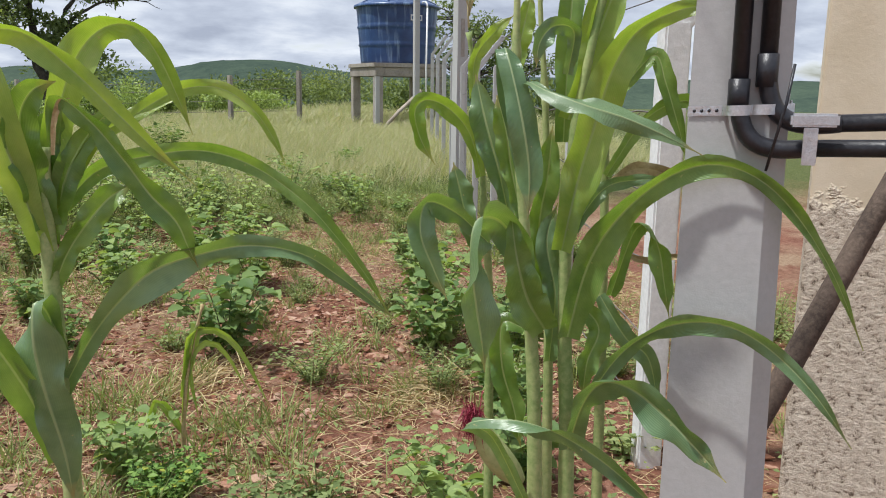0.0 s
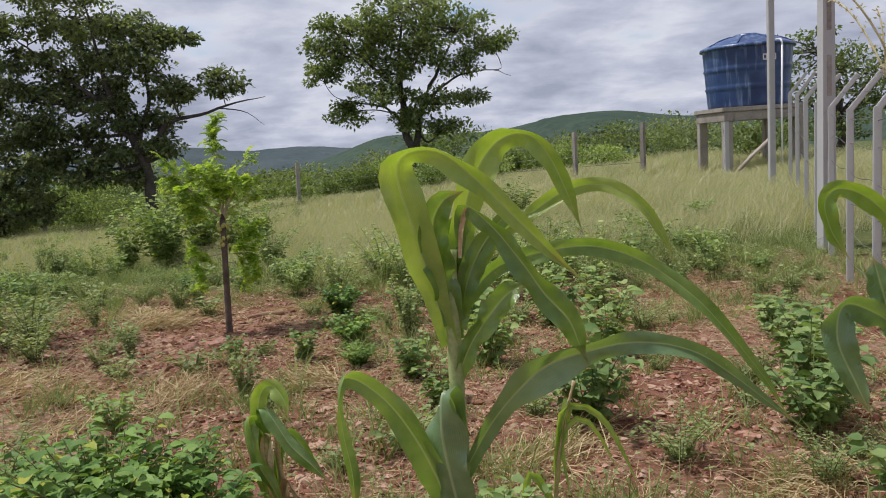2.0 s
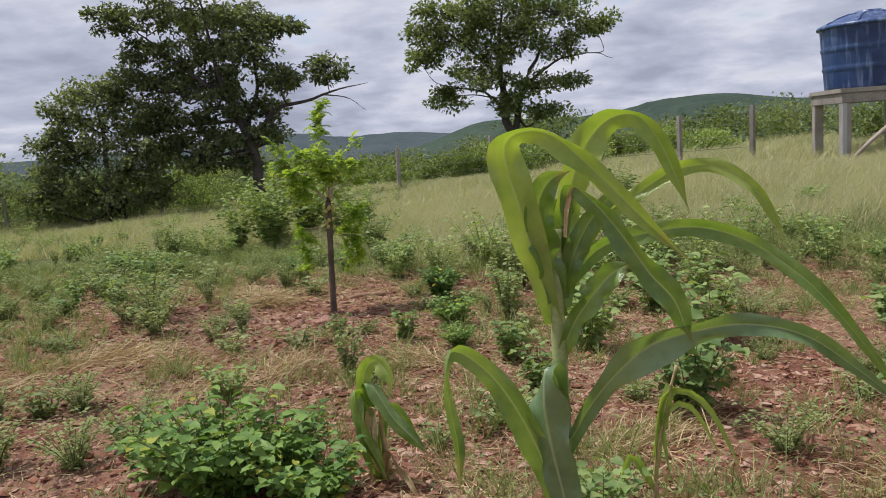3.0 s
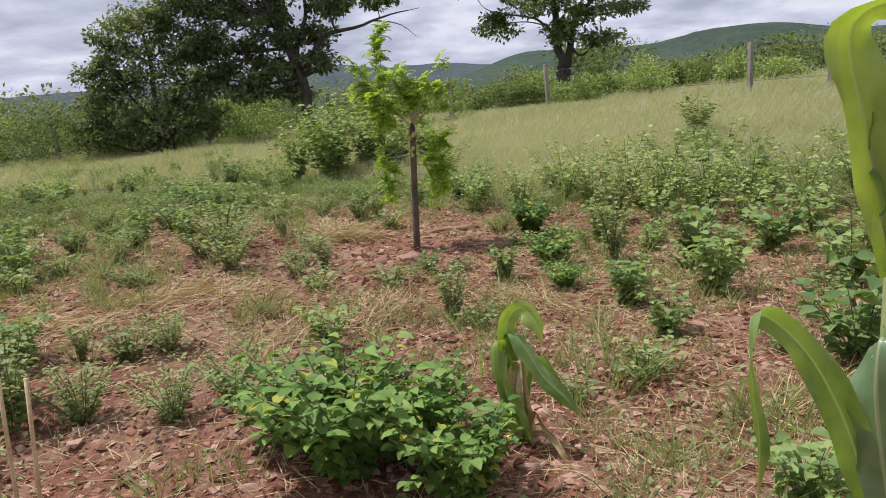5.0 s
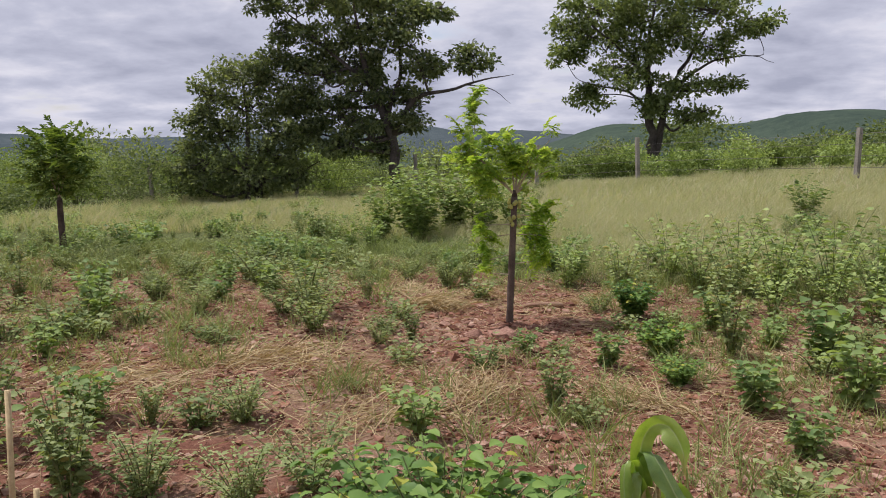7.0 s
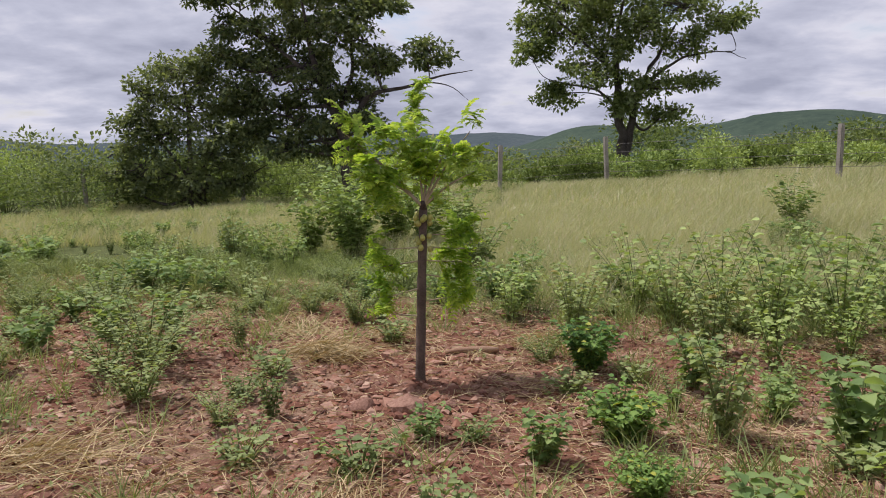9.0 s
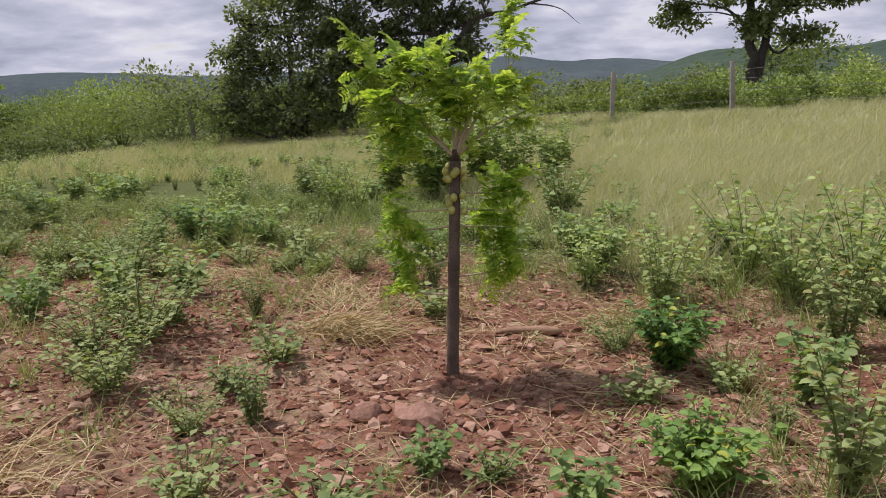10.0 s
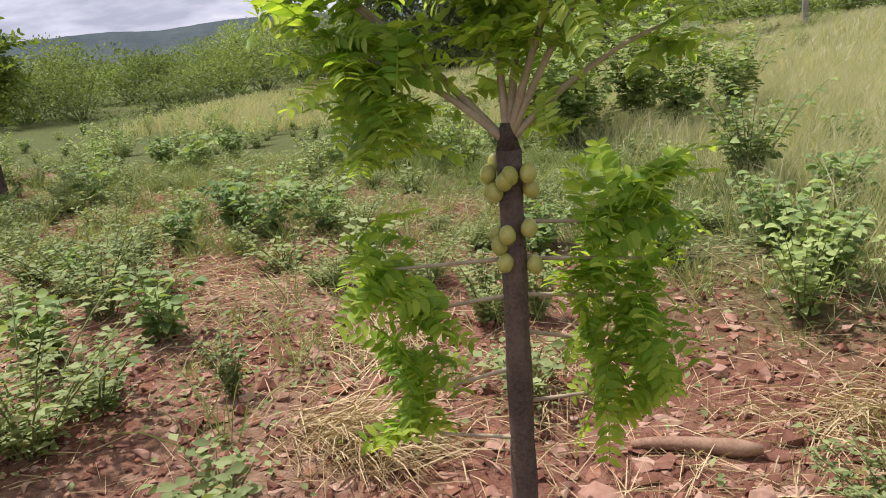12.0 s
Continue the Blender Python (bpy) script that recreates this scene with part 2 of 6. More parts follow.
def plaster_build(k):
    pos = object_pos(k)
    z = k.n("ShaderNodeSeparateXYZ", Vector=pos).outputs[2]
    ragged = k.math("ADD", z, k.math("MULTIPLY", k.math("SUBTRACT", k.noise(pos, 5.0, 5.0, 0.65), 0.5), 0.55))
    bare = k.ramp(k.math("DIVIDE", ragged, 3.0), (0.365, (1, 1, 1)), (0.38, (0, 0, 0)))
    n, pit = k.noise(pos, 4.0, 4.0), k.noise(pos, 34.0, 5.0, 0.7)
    smooth = k.ramp(n, (0.35, (0.58, 0.49, 0.36)), (0.65, (0.68, 0.59, 0.46)))
    rough = k.ramp(pit, (0.36, (0.16, 0.12, 0.09)), (0.44, (0.52, 0.44, 0.35)), (0.65, (0.66, 0.58, 0.48)))
    h = k.math("ADD", k.math("MULTIPLY", k.math("MULTIPLY", pit, 1.6), bare), k.math("MULTIPLY", pit, 0.12))
    return surface(k, k.mix(bare, smooth, rough), 0.92, bump=h, height=0.02, spec=0.15)


PLASTER = material("beige_plaster", plaster_build)


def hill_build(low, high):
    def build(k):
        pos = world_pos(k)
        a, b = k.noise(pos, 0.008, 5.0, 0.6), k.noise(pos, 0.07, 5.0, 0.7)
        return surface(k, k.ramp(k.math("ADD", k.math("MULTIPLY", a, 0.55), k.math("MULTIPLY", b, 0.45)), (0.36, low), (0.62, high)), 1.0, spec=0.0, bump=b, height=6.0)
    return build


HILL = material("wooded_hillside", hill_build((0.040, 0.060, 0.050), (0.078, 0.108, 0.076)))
# Paler and bluer than the near ridge: aerial haze is put into the colour.
HAZED_HILL = material("haze_painted_hillside", hill_build((0.058, 0.078, 0.086), (0.090, 0.112, 0.115)))


# ---------------------------------------------------------------- mesh tools
rng = np.random.default_rng(7)


class Shape:
    """Vertices and faces that are gathered into one mesh."""

    def __init__(self):
        self.v, self.f, self.uv, self.count, self.flat = [], {}, [], 0, False

    def add(self, verts, faces, uv=None):
        verts, faces = np.asarray(verts, float).reshape(-1, 3), np.asarray(faces, int)
        self.f.setdefault(faces.shape[1], []).append(faces + self.count)
        self.v.append(verts)
        self.uv.append(np.zeros((len(verts), 2)) if uv is None else uv)
        self.count += len(verts)
        return self

    def mesh(self, name, mat, smooth=True):
        me = bpy.data.meshes.new(name)
        co, idx, start, at = np.concatenate(self.v), [], [], 0
        for n, fs in self.f.items():
            fs = np.concatenate(fs)
            idx.append(fs.ravel()), start.append(at + n * np.arange(len(fs)))
            at += fs.size
        idx, start = np.concatenate(idx), np.concatenate(start)
        me.vertices.add(len(co)), me.vertices.foreach_set("co", co.ravel())
        me.loops.add(len(idx)), me.loops.foreach_set("vertex_index", idx)
        me.polygons.add(len(start)), me.polygons.foreach_set("loop_start", start)
        layer = me.uv_layers.new(name="uv")
        layer.data.foreach_set("uv", np.concatenate(self.uv)[idx].ravel())
        me.polygons.foreach_set("use_smooth", np.full(len(start), smooth and not self.flat))
        me.materials.append(mat)
        me.update(calc_edges=True)
        me.validate()
        return me


def part(name, shape, mat, parent=None, label="", smooth=True):
    me = shape if isinstance(shape, bpy.types.Mesh) else shape.mesh(name, mat, smooth)
    ob = new(name, me)
    ob.parent = parent
    return tagged(ob, label)


def thing(name, x, y, z, label, category, group="", turn=0.0, scale=1.0):
    ob = new(name)
    ob.empty_display_size = 0.1
    ob.matrix_basis = pose(x, y, z, 0, 0, turn) @ Matrix.Scale(scale, 4)
    return tagged(ob, label, category, group)


def unit(v):
    return v / np.maximum(np.linalg.norm(v, axis=-1, keepdims=True), 1e-9)


def tube(path, radii, sides=7, cap=True):
    p, r = np.asarray(path, float), np.broadcast_to(np.asarray(radii, float), (len(path),))
    d = unit(np.gradient(p, axis=0))
    a = unit(np.cross(d, np.where(np.abs(d[:, 2:]) < 0.9, [[0, 0, 1.0]], [[1.0, 0, 0]])))
    b = np.cross(d, a)
    ang = np.linspace(0, 2 * np.pi, sides, endpoint=False)
    v = p[:, None] + r[:, None, None] * (np.cos(ang)[None, :, None] * a[:, None] + np.sin(ang)[None, :, None] * b[:, None])
    i, j = np.meshgrid(np.arange(len(p) - 1), np.arange(sides), indexing="ij")
    k = (j + 1) % sides
    f = np.stack([i * sides + j, i * sides + k, (i + 1) * sides + k, (i + 1) * sides + j], -1).reshape(-1, 4)
    s = Shape().add(v.reshape(-1, 3), f)
    if cap:
        base = (len(p) - 1) * sides
        s.f.setdefault(sides, []).append(np.array([np.arange(sides) + base, np.arange(sides)[::-1]]))
    return s


def join(*shapes):
    out = Shape()
    for s in shapes:
        base = out.count
        for n, fs in s.f.items():
            out.f.setdefault(n, []).extend(f + base for f in fs)
        out.v += s.v
        out.uv += s.uv
        out.count += s.count
    return out


def bezier(points, n):
    p, t = np.asarray(points, float), np.linspace(0, 1, n)[:, None]
    while len(p) > 1 and p.ndim == 2:
        p = [(1 - t) * p[i] + t * p[i + 1] for i in range(len(p) - 1)]
        if len(p) == 1:
            return p[0]
        while len(p) > 1:
            p = [(1 - t) * p[i] + t * p[i + 1] for i in range(len(p) - 1)]
        return p[0]


def curve_through(points, n):
    """A smooth curve through the points, evenly spaced."""
    p = np.asarray(points, float)
    q = np.concatenate([[2 * p[0] - p[1]], p, [2 * p[-1] - p[-2]]])
    out = []
    for k in range(1, len(q) - 2):
        for t in np.linspace(0, 1, 10, endpoint=False):
            a, b, c, d = q[k - 1], q[k], q[k + 1], q[k + 2]
            out.append(0.5 * (2 * b + (c - a) * t + (2 * a - 5 * b + 4 * c - d) * t ** 2 + (3 * b - a - 3 * c + d) * t ** 3))
    out = np.array(out + [p[-1]])
    s = np.concatenate([[0], np.cumsum(np.linalg.norm(np.diff(out, axis=0), axis=1))])
    return np.stack([np.interp(np.linspace(0, s[-1], n), s, out[:, c]) for c in range(3)], 1)


def box(x0, x1, y0, y1, z0, z1, bevel=0.0):
    bm = bmesh.new()
    bmesh.ops.create_cube(bm, size=1.0)
    for v in bm.verts:
        v.co = Vector(((x0 + x1) / 2 + v.co.x * (x1 - x0), (y0 + y1) / 2 + v.co.y * (y1 - y0), (z0 + z1) / 2 + v.co.z * (z1 - z0)))
    if bevel:
        bmesh.ops.bevel(bm, geom=bm.edges[:], offset=bevel, segments=2, affect="EDGES")
    bm.verts.index_update()
    s = Shape()
    s.flat = True
    s.v, s.uv, s.count = [np.array([v.co[:] for v in bm.verts])], [np.zeros((len(bm.verts), 2))], len(bm.verts)
    for f in bm.faces:
        s.f.setdefault(len(f.verts), []).append(np.array([[v.index for v in f.verts]]))
    bm.free()
    return s


def leaves(at, along, normal, length, width, fold=0.25, rich=False):
    """Many leaves: a pointed blade folded along its midrib, base at each point of at."""
    at, along = np.asarray(at), unit(np.asarray(along))
    side = unit(np.cross(along, normal))
    up = np.cross(side, along)
    n = len(at)
    L, W = np.broadcast_to(length, (n,))[:, None], np.broadcast_to(width, (n,))[:, None]
    if rich:
        mid = at + along * L * 0.45
        pts = [at, mid - side * W * 0.5 + up * W * fold, mid, mid + side * W * 0.5 + up * W * fold, at + along * L * 0.8 - side * W * 0.32 + up * W * fold * 0.3,
               at + along * L * 0.8 + side * W * 0.32 + up * W * fold * 0.3, at + along * L - up * W * 0.25, at + along * L * 0.12 - side * W * 0.36 + up * W * fold * 0.5, at + along * L * 0.12 + side * W * 0.36 + up * W * fold * 0.5]
        tri = np.array([[0, 2, 7], [7, 2, 1], [0, 8, 2], [8, 3, 2], [1, 2, 4], [2, 3, 5], [2, 6, 4], [2, 5, 6]])
    else:
        mid = at + along * L * 0.42
        pts = [at, mid - side * W * 0.5 + up * W * fold, at + along * L, mid + side * W * 0.5 + up * W * fold]
        tri = np.array([[0, 2, 1], [0, 3, 2]])
    v = np.stack(pts, 1)
    f = tri[None] + (np.arange(n) * v.shape[1])[:, None, None]
    return Shape().add(v.reshape(-1, 3), f.reshape(-1, 3))


def blades(at, tip, width, sag=0.15):
    """Grass: narrow tapering blades from at to tip, bent over."""
    at, tip = np.asarray(at), np.asarray(tip)
    d = tip - at
    side = unit(np.cross(d, rng.normal(size=d.shape))) * np.broadcast_to(width, (len(at),))[:, None] * 0.5
    mid = at + d * 0.55 + np.array([0, 0, 1.0]) * np.linalg.norm(d, axis=1, keepdims=True) * sag
    v = np.stack([at - side, at + side, mid - side * 0.8, mid + side * 0.8, tip], 1)
    f = np.array([[0, 1, 3], [0, 3, 2], [2, 3, 4]])[None] + (np.arange(len(at)) * 5)[:, None, None]
    return Shape().add(v.reshape(-1, 3), f.reshape(-1, 3))


def ball(n, flat=1.0):
    v = rng.normal(size=(n, 3))
    v = unit(v) * rng.random((n, 1)) ** (1 / 3)
    v[:, 2] *= flat
    return v


def smoothstep(a, b, x):
    t = np.clip((x - a) / (b - a), 0, 1)
    return t * t * (3 - 2 * t)


# ---------------------------------------------------------------- ground
def terrain(x, y):
    """Height of the smooth ground: level by the house, rising to the tank and falling away to the valley."""
    x, y = np.asarray(x, float), np.asarray(y, float)
    z = smoothstep(6, 16, y) * (0.02 + 0.085 * np.clip(x, -14, 9)) - 0.033 * np.clip(x, -14, 9)
    return z - 0.032 * np.clip(np.hypot(x, y) - 45, 0, 1300)


def ground_z(x, y):
    """Height of the built ground, with its clods and hollows."""
    z = float(terrain(x, y))
    if -10 < x < 7 and -1 < y < 17:
        p = Vector((x, y, 0))
        z += 0.045 * noise.noise(p * 0.9) + 0.034 * noise.noise(p * 2.7) + 0.030 * abs(noise.noise(p * 5.7)) + 0.014 * noise.noise(p * 11.0)
        z -= 0.03 * math.exp(-((x + 1.89) ** 2 + (y - 7.05) ** 2) / 0.3)
    return z


gx = np.concatenate([-np.geomspace(2600, 10.5, 34), np.arange(-10, 6.5, 0.065), np.geomspace(6.6, 2600, 36)])
gy = np.concatenate([-np.geomspace(2600, 1.3, 24), np.arange(-1, 13, 0.065), np.geomspace(13.1, 2600, 44)])
verts = np.array([(x, y, ground_z(x, y)) for y in gy for x in gx])
i, j = np.meshgrid(np.arange(len(gy) - 1), np.arange(len(gx) - 1), indexing="ij")
q = (i * len(gx) + j).ravel()
ground = part("ground", Shape().add(verts, np.stack([q, q + 1, q + 1 + len(gx), q + len(gx)], 1)), SOIL)
tagged(ground, "red stony farm soil with weeds running to the valley", "ground", kind="structure")


# ---------------------------------------------------------------- hills
def hills(name, r0, ridge, mat, label):
    """A long ridge: ridge gives its height in degrees above the level, heading by heading."""
    az = np.radians(np.arange(-75, 70, 0.35))
    r = np.array(ridge)
    el = np.interp(np.degrees(az), r[:, 0], r[:, 1])
    el = np.convolve(np.pad(el, 4, "edge"), np.ones(9) / 9, "valid")
    el = el + np.array([0.07 * noise.noise((a * 14, r0, 0)) + 0.04 * noise.noise((a * 60, r0, 3)) + 0.02 * noise.noise((a * 240, 1, r0)) for a in az])
    top = 1.5 + r0 * 1.32 * np.tan(np.radians(el))
    rings = []
    for k, f in enumerate((0, 0.2, 0.4, 0.58, 0.74, 0.87, 0.96, 1.0, 0.7)):
        rr = r0 * (1 + 0.32 * k / 7 + 0.02 * np.sin(az * 23 + k * 1.3))
        gully = np.array([noise.noise((a * 30, k * 0.35, 5)) for a in az]) * 5 * (0 < k < 7)
        rings.append(np.stack([rr * np.sin(az), rr * np.cos(az), -48 + (top + 48) * f + gully], 1))
    n = len(az)
    a, b = np.meshgrid(np.arange(8), np.arange(n - 1), indexing="ij")
    q = (a * n + b).ravel()
    ob = part(name, Shape().add(np.concatenate(rings), np.stack([q, q + 1, q + 1 + n, q + n], 1)), mat)
    return tagged(ob, label, "hills", kind="structure")


hills("backdrop_hills_far", 1250, [(-75, 0.8), (-60, 0.8), (-54, 0.9), (-52, 0.55), (-49, 0.7), (-45.7, 0.8), (-42.8, 0.57), (-41.8, 0.66), (-39.8, 0.4), (-38, 0.3), (-34, 0.34), (-20, 0.8), (-16, 1.15), (-14.6, 0.85), (-13, 0.45), (-11, 0.65), (-9, 0.62), (-7.7, 0.7), (-6.5, 0.42), (-5, 0.25), (0, 0.2), (70, 0.2)], HAZED_HILL, "hazy blue-green wooded hills on the horizon")
hills("backdrop_hills", 1000, [(-75, -1.2), (-12, -1.2), (-8, -0.6), (-5.4, 0.2), (-3.5, 1.02), (-1, 1.02), (3, 0.83), (5, 0.82), (7.6, 1.12), (8.5, 1.55), (10.5, 1.68), (13.5, 1.8), (15.3, 1.45), (16.5, 1.28), (17.8, 1.0), (22, 0.9), (30, 0.8), (70, 0.6)], HILL, "long wooded green hill ridge on the horizon")


# ---------------------------------------------------------------- water tank on its stand
def lathe(profile, sides=48):
    p = np.asarray(profile, float)
    ang = np.linspace(0, 2 * np.pi, sides, endpoint=False)
    v = np.stack([p[:, 0, None] * np.cos(ang), p[:, 0, None] * np.sin(ang), np.repeat(p[:, 1, None], sides, 1)], -1)
    i, j = np.meshgrid(np.arange(len(p) - 1), np.arange(sides), indexing="ij")
    k = (j + 1) % sides
    return Shape().add(v.reshape(-1, 3), np.stack([i * sides + j, i * sides + k, (i + 1) * sides + k, (i + 1) * sides + j], -1).reshape(-1, 4))


TX, TY = 7.83, 19.35
TZ = float(terrain(TX, TY))
stand = thing("tank_stand", TX, TY, TZ, "weathered concrete water tank stand on square columns", "tank stand")
part("slab", box(-0.98, 0.98, -0.98, 0.98, 1.52, 1.62, 0.012), OLDCONC, stand)
for a in (-0.83, 0.83):
    part("beam", box(a - 0.11, a + 0.11, -0.96, 0.96, 1.30, 1.517, 0.01), OLDCONC, stand)
    part("beam", box(-0.715, 0.715, a - 0.11, a + 0.11, 1.303, 1.516, 0.01), OLDCONC, stand)
for a in (-0.83, 0.83):
    for b in (-0.83, 0.83):
        part("column", box(a - 0.1, a + 0.1, b - 0.1, b + 0.1, -0.1, 1.298, 0.012), OLDCONC, stand)
tank = thing("water_tank", TX, TY, TZ + 1.622, "large blue plastic water tank with ribbed sides and domed lid", "water tank")
prof = [(0.0, 0.0), (0.90, 0.0), (0.92, 0.02)]
for k in range(1, 28):
    z = 0.02 + k * 0.048
    r = 0.92 + 0.105 * (z / 1.36)
    if k in (9, 18):
        r += 0.022
    prof.append((r, z))
prof += [(1.03, 1.36)]
body = lathe(prof)
v = body.v[0]
ang = np.arctan2(v[:, 1], v[:, 0])
flute = 1 - 0.016 * (np.abs(np.sin(ang * 9)) < 0.28) * (v[:, 2] > 0.06) * (v[:, 2] < 1.28)
v[:, :2] *= flute[:, None]
part("body", body, TANKBLUE, tank)
lid = lathe([(1.02, 1.355), (1.085, 1.352), (1.09, 1.375), (1.085, 1.41), (1.03, 1.435), (0.95, 1.47), (0.75, 1.56), (0.5, 1.635), (0.3, 1.655), (0.29, 1.70), (0.26, 1.715), (0.0, 1.72)])
part("lid", lid, TANKBLUE, tank, "domed blue lid with ridges")
for k in range(8):
    a = k * math.pi / 4 + 0.2
    part("lid_rib", tube([(r * math.cos(a), r * math.sin(a), z) for r, z in ((1.0, 1.45), (0.75, 1.565), (0.5, 1.64), (0.31, 1.66))], 0.022, 6), TANKBLUE, tank)
plate = part("label_plate", box(-0.16, 0.16, -0.004, 0.004, -0.07, 0.07, 0.002), WHITE, tank, "white label with dark bars")
fa = math.atan2(-TY, -TX) + radians(28)
plate.matrix_basis = pose(1.012 * math.cos(fa), 1.012 * math.sin(fa), 1.08, 0, 0, math.degrees(fa) + 90)
for k in range(4):
    bar = part("letter_bar", box(-0.024, 0.024, -0.003, 0.003, -0.04, 0.04), TANKBLUE, plate)
    bar.matrix_basis = pose(-0.11 + 0.072 * k, -0.006, 0)
pipe = thing("tank_pipe", 8.05, 18.0, float(terrain(8.05, 18.0)), "thin grey overflow pipe beside the water tank", "pipe")
part("riser", tube([(0, 0, 0), (0, 0, 1.5), (0.02, 0, 2.9)], 0.022, 8), WHITE, pipe)
part("elbow", tube(bezier([(0.02, 0, 2.9), (0.02, 0, 3.05), (0.02, 0.12, 3.05), (0.02, 0.3, 3.05)], 8), 0.022, 8), WHITE, pipe)
prop = thing("leaning_prop", 7.2, 18.2, float(terrain(7.2, 18.2)), "weathered timber prop leaning against the tank stand", "timber prop")
part("timber", tube([(-0.35, -0.2, 0.02), (0.2, 0.0, 0.48), (0.85, 0.1, 1.0)], 0.045, 6), POSTWOOD, prop)
rail = thing("tank_side_post", 6.95, 18.45, float(terrain(6.95, 18.45)), "slim pale concrete post beside the tank stand", "post")
part("shaft", box(-0.05, 0.05, -0.05, 0.05, -0.1, 1.45, 0.008), CONCRETE, rail)

tall = thing("tall_post", 6.5, 15.0, float(terrain(6.5, 15.0)), "tall slim weathered concrete post near the tank", "post")
part("shaft", box(-0.055, 0.055, -0.055, 0.055, -0.2, 3.65, 0.01), CONCRETE, tall)
POLE = (5.0, 10.0)
upole = thing("utility_pole", POLE[0], POLE[1], float(terrain(*POLE)), "tall grey concrete utility pole beside the fence", "utility pole")
hw = lambda z: 0.085 - 0.004 * z
part("shaft", Shape().add([(sx * hw(z), sy * hw(z), z) for z in (-0.2, 7.0) for sx, sy in ((-1, -1), (1, -1), (1, 1), (-1, 1))], [(0, 1, 5, 4), (1, 2, 6, 5), (2, 3, 7, 6), (3, 0, 4, 7), (4, 5, 6, 7)]), CONCRETE, upole, smooth=False)
for z in (1.1, 1.9, 2.7):
    part("recess", box(-0.03, 0.03, -hw(z) - 0.004, -hw(z) + 0.01, z, z + 0.5, 0.004), OLDCONC, upole)
part("crossarm", box(-0.6, 0.6, -0.16, -0.088, 6.4, 6.5, 0.01), POSTWOOD, upole)
for a in (-0.5, 0.5):
    part("insulator", lathe([(0.0, 0.0), (0.03, 0.0), (0.045, 0.03), (0.03, 0.05), (0.04, 0.08), (0.02, 0.11), (0, 0.11)], 10), WHITE, upole).matrix_basis = pose(a, -0.124, 6.5)
sag = lambda p, q, d, n=14: [tuple(np.array(p) * (1 - t) + np.array(q) * t - np.array([0, 0, 4 * d * t * (1 - t)])) for t in np.linspace(0, 1, n)]
for k, (p, q) in enumerate((((6.5, 15.0, 4.1), (5.02, 10.05, 4.6)), ((5.5, 9.88, 6.9), (9.5, 24, 6.8)))):
    cable = thing("cable", 0, 0, 0, "thin dark cable strung between the posts", "cable", "overhead cables")
    part("wire", tube(sag(p, q, 0.35), 0.008, 5), PIPE, cable)


# ---------------------------------------------------------------- fences
def fence_post(x, y, z, height, turn, paint, label, group, wide=0.055):
    ob = thing("fence_post", x, y, z, label, "fence post", group, turn)
    part("shaft", box(-wide, wide, -wide, wide, -0.25, height, 0.008), paint, ob)
    arm = part("arm", box(-wide * 0.85, wide * 0.85, -wide * 0.85, wide * 0.85, -0.03, 0.45, 0.008), paint, ob)
    arm.matrix_basis = pose(0.01, 0, height - 0.01, 0, 38, 0)
    return ob


A, B = np.array([2.14, 2.42]), np.array([6.9, 15.1])
line = (B - A) / 9
head = math.degrees(math.atan2(line[1], line[0])) - 90
posts = []
for k in range(10):
    x, y = A + line * k
    if k in (2,):
        continue
    posts.append(fence_post(x, y, float(terrain(x, y)), 1.80, head, WHITEPAINT if k == 0 else CONCRETE, "white concrete fence post with a slanted top arm", "posts of the tall wire fence", 0.05 if k == 0 else 0.032))
mesh_fence = thing("wire_fence", 0, 0, 0, "sagging wire strands of the tall concrete post fence", "wire fence")
for z in (0.25, 0.55, 0.85, 1.15, 1.45, 1.7):
    pts = [(*(A + line * s), float(terrain(*(A + line * s))) + z + 0.02 * math.sin(7 * s + z * 9)) for s in np.linspace(0, 9, 37)]
    part("strand", tube(pts, 0.0035, 4), WIRE, mesh_fence)
    pos, tip = [], []
    for s in np.linspace(0.05, 2.5, 26):
        p = np.array([*(A + line * s), float(terrain(*(A + line * s))) + z])
        for _ in range(3):
            pos.append(p), tip.append(p + rng.normal(size=3) * 0.012)
    tagged(part("barbs", blades(pos, tip, 0.004, 0), WIRE, mesh_fence), kind="stuff")
side = np.array([line[1], -line[0]]) / np.linalg.norm(line)
for d in (0.12, 0.26):
    pts = [(*(A + line * s + side * d), float(terrain(*(A + line * s))) + 1.80 + d * 1.25) for s in np.linspace(0, 9, 28)]
    part("strand", tube(pts, 0.003, 4), WIRE, mesh_fence)

# pasture fence along the far edge of the field
FENCE = [(-30, 22.5), (-17.5, 25.0), (-12.5, 25.9), (-8.4, 26.6), (-4.4, 27.0), (-1.17, 28.2), (4.25, 22.9), (5.75, 21.2)]
for k, (x, y) in enumerate(FENCE):
    ob = thing("pasture_post", x, y, float(terrain(x, y)), "plain weathered concrete post of the barbed wire fence", "fence post", "pasture fence posts", 7 * k)
    part("shaft", box(-0.06, 0.06, -0.06, 0.06, -0.2, 1.5 + 0.05 * (k % 3), 0.015), OLDCONC, ob).matrix_basis = pose(0, 0, 0, 1.5 * math.sin(k), 2 * math.cos(3 * k), 0)
barbed = thing("barbed_wire", 0, 0, 0, "thin barbed wire strands along the field edge", "barbed wire")
for z in (0.5, 0.8, 1.1, 1.35):
    part("strand", tube([(x, y, float(terrain(x, y)) + z) for x, y in FENCE], 0.005, 4), WIRE, barbed)

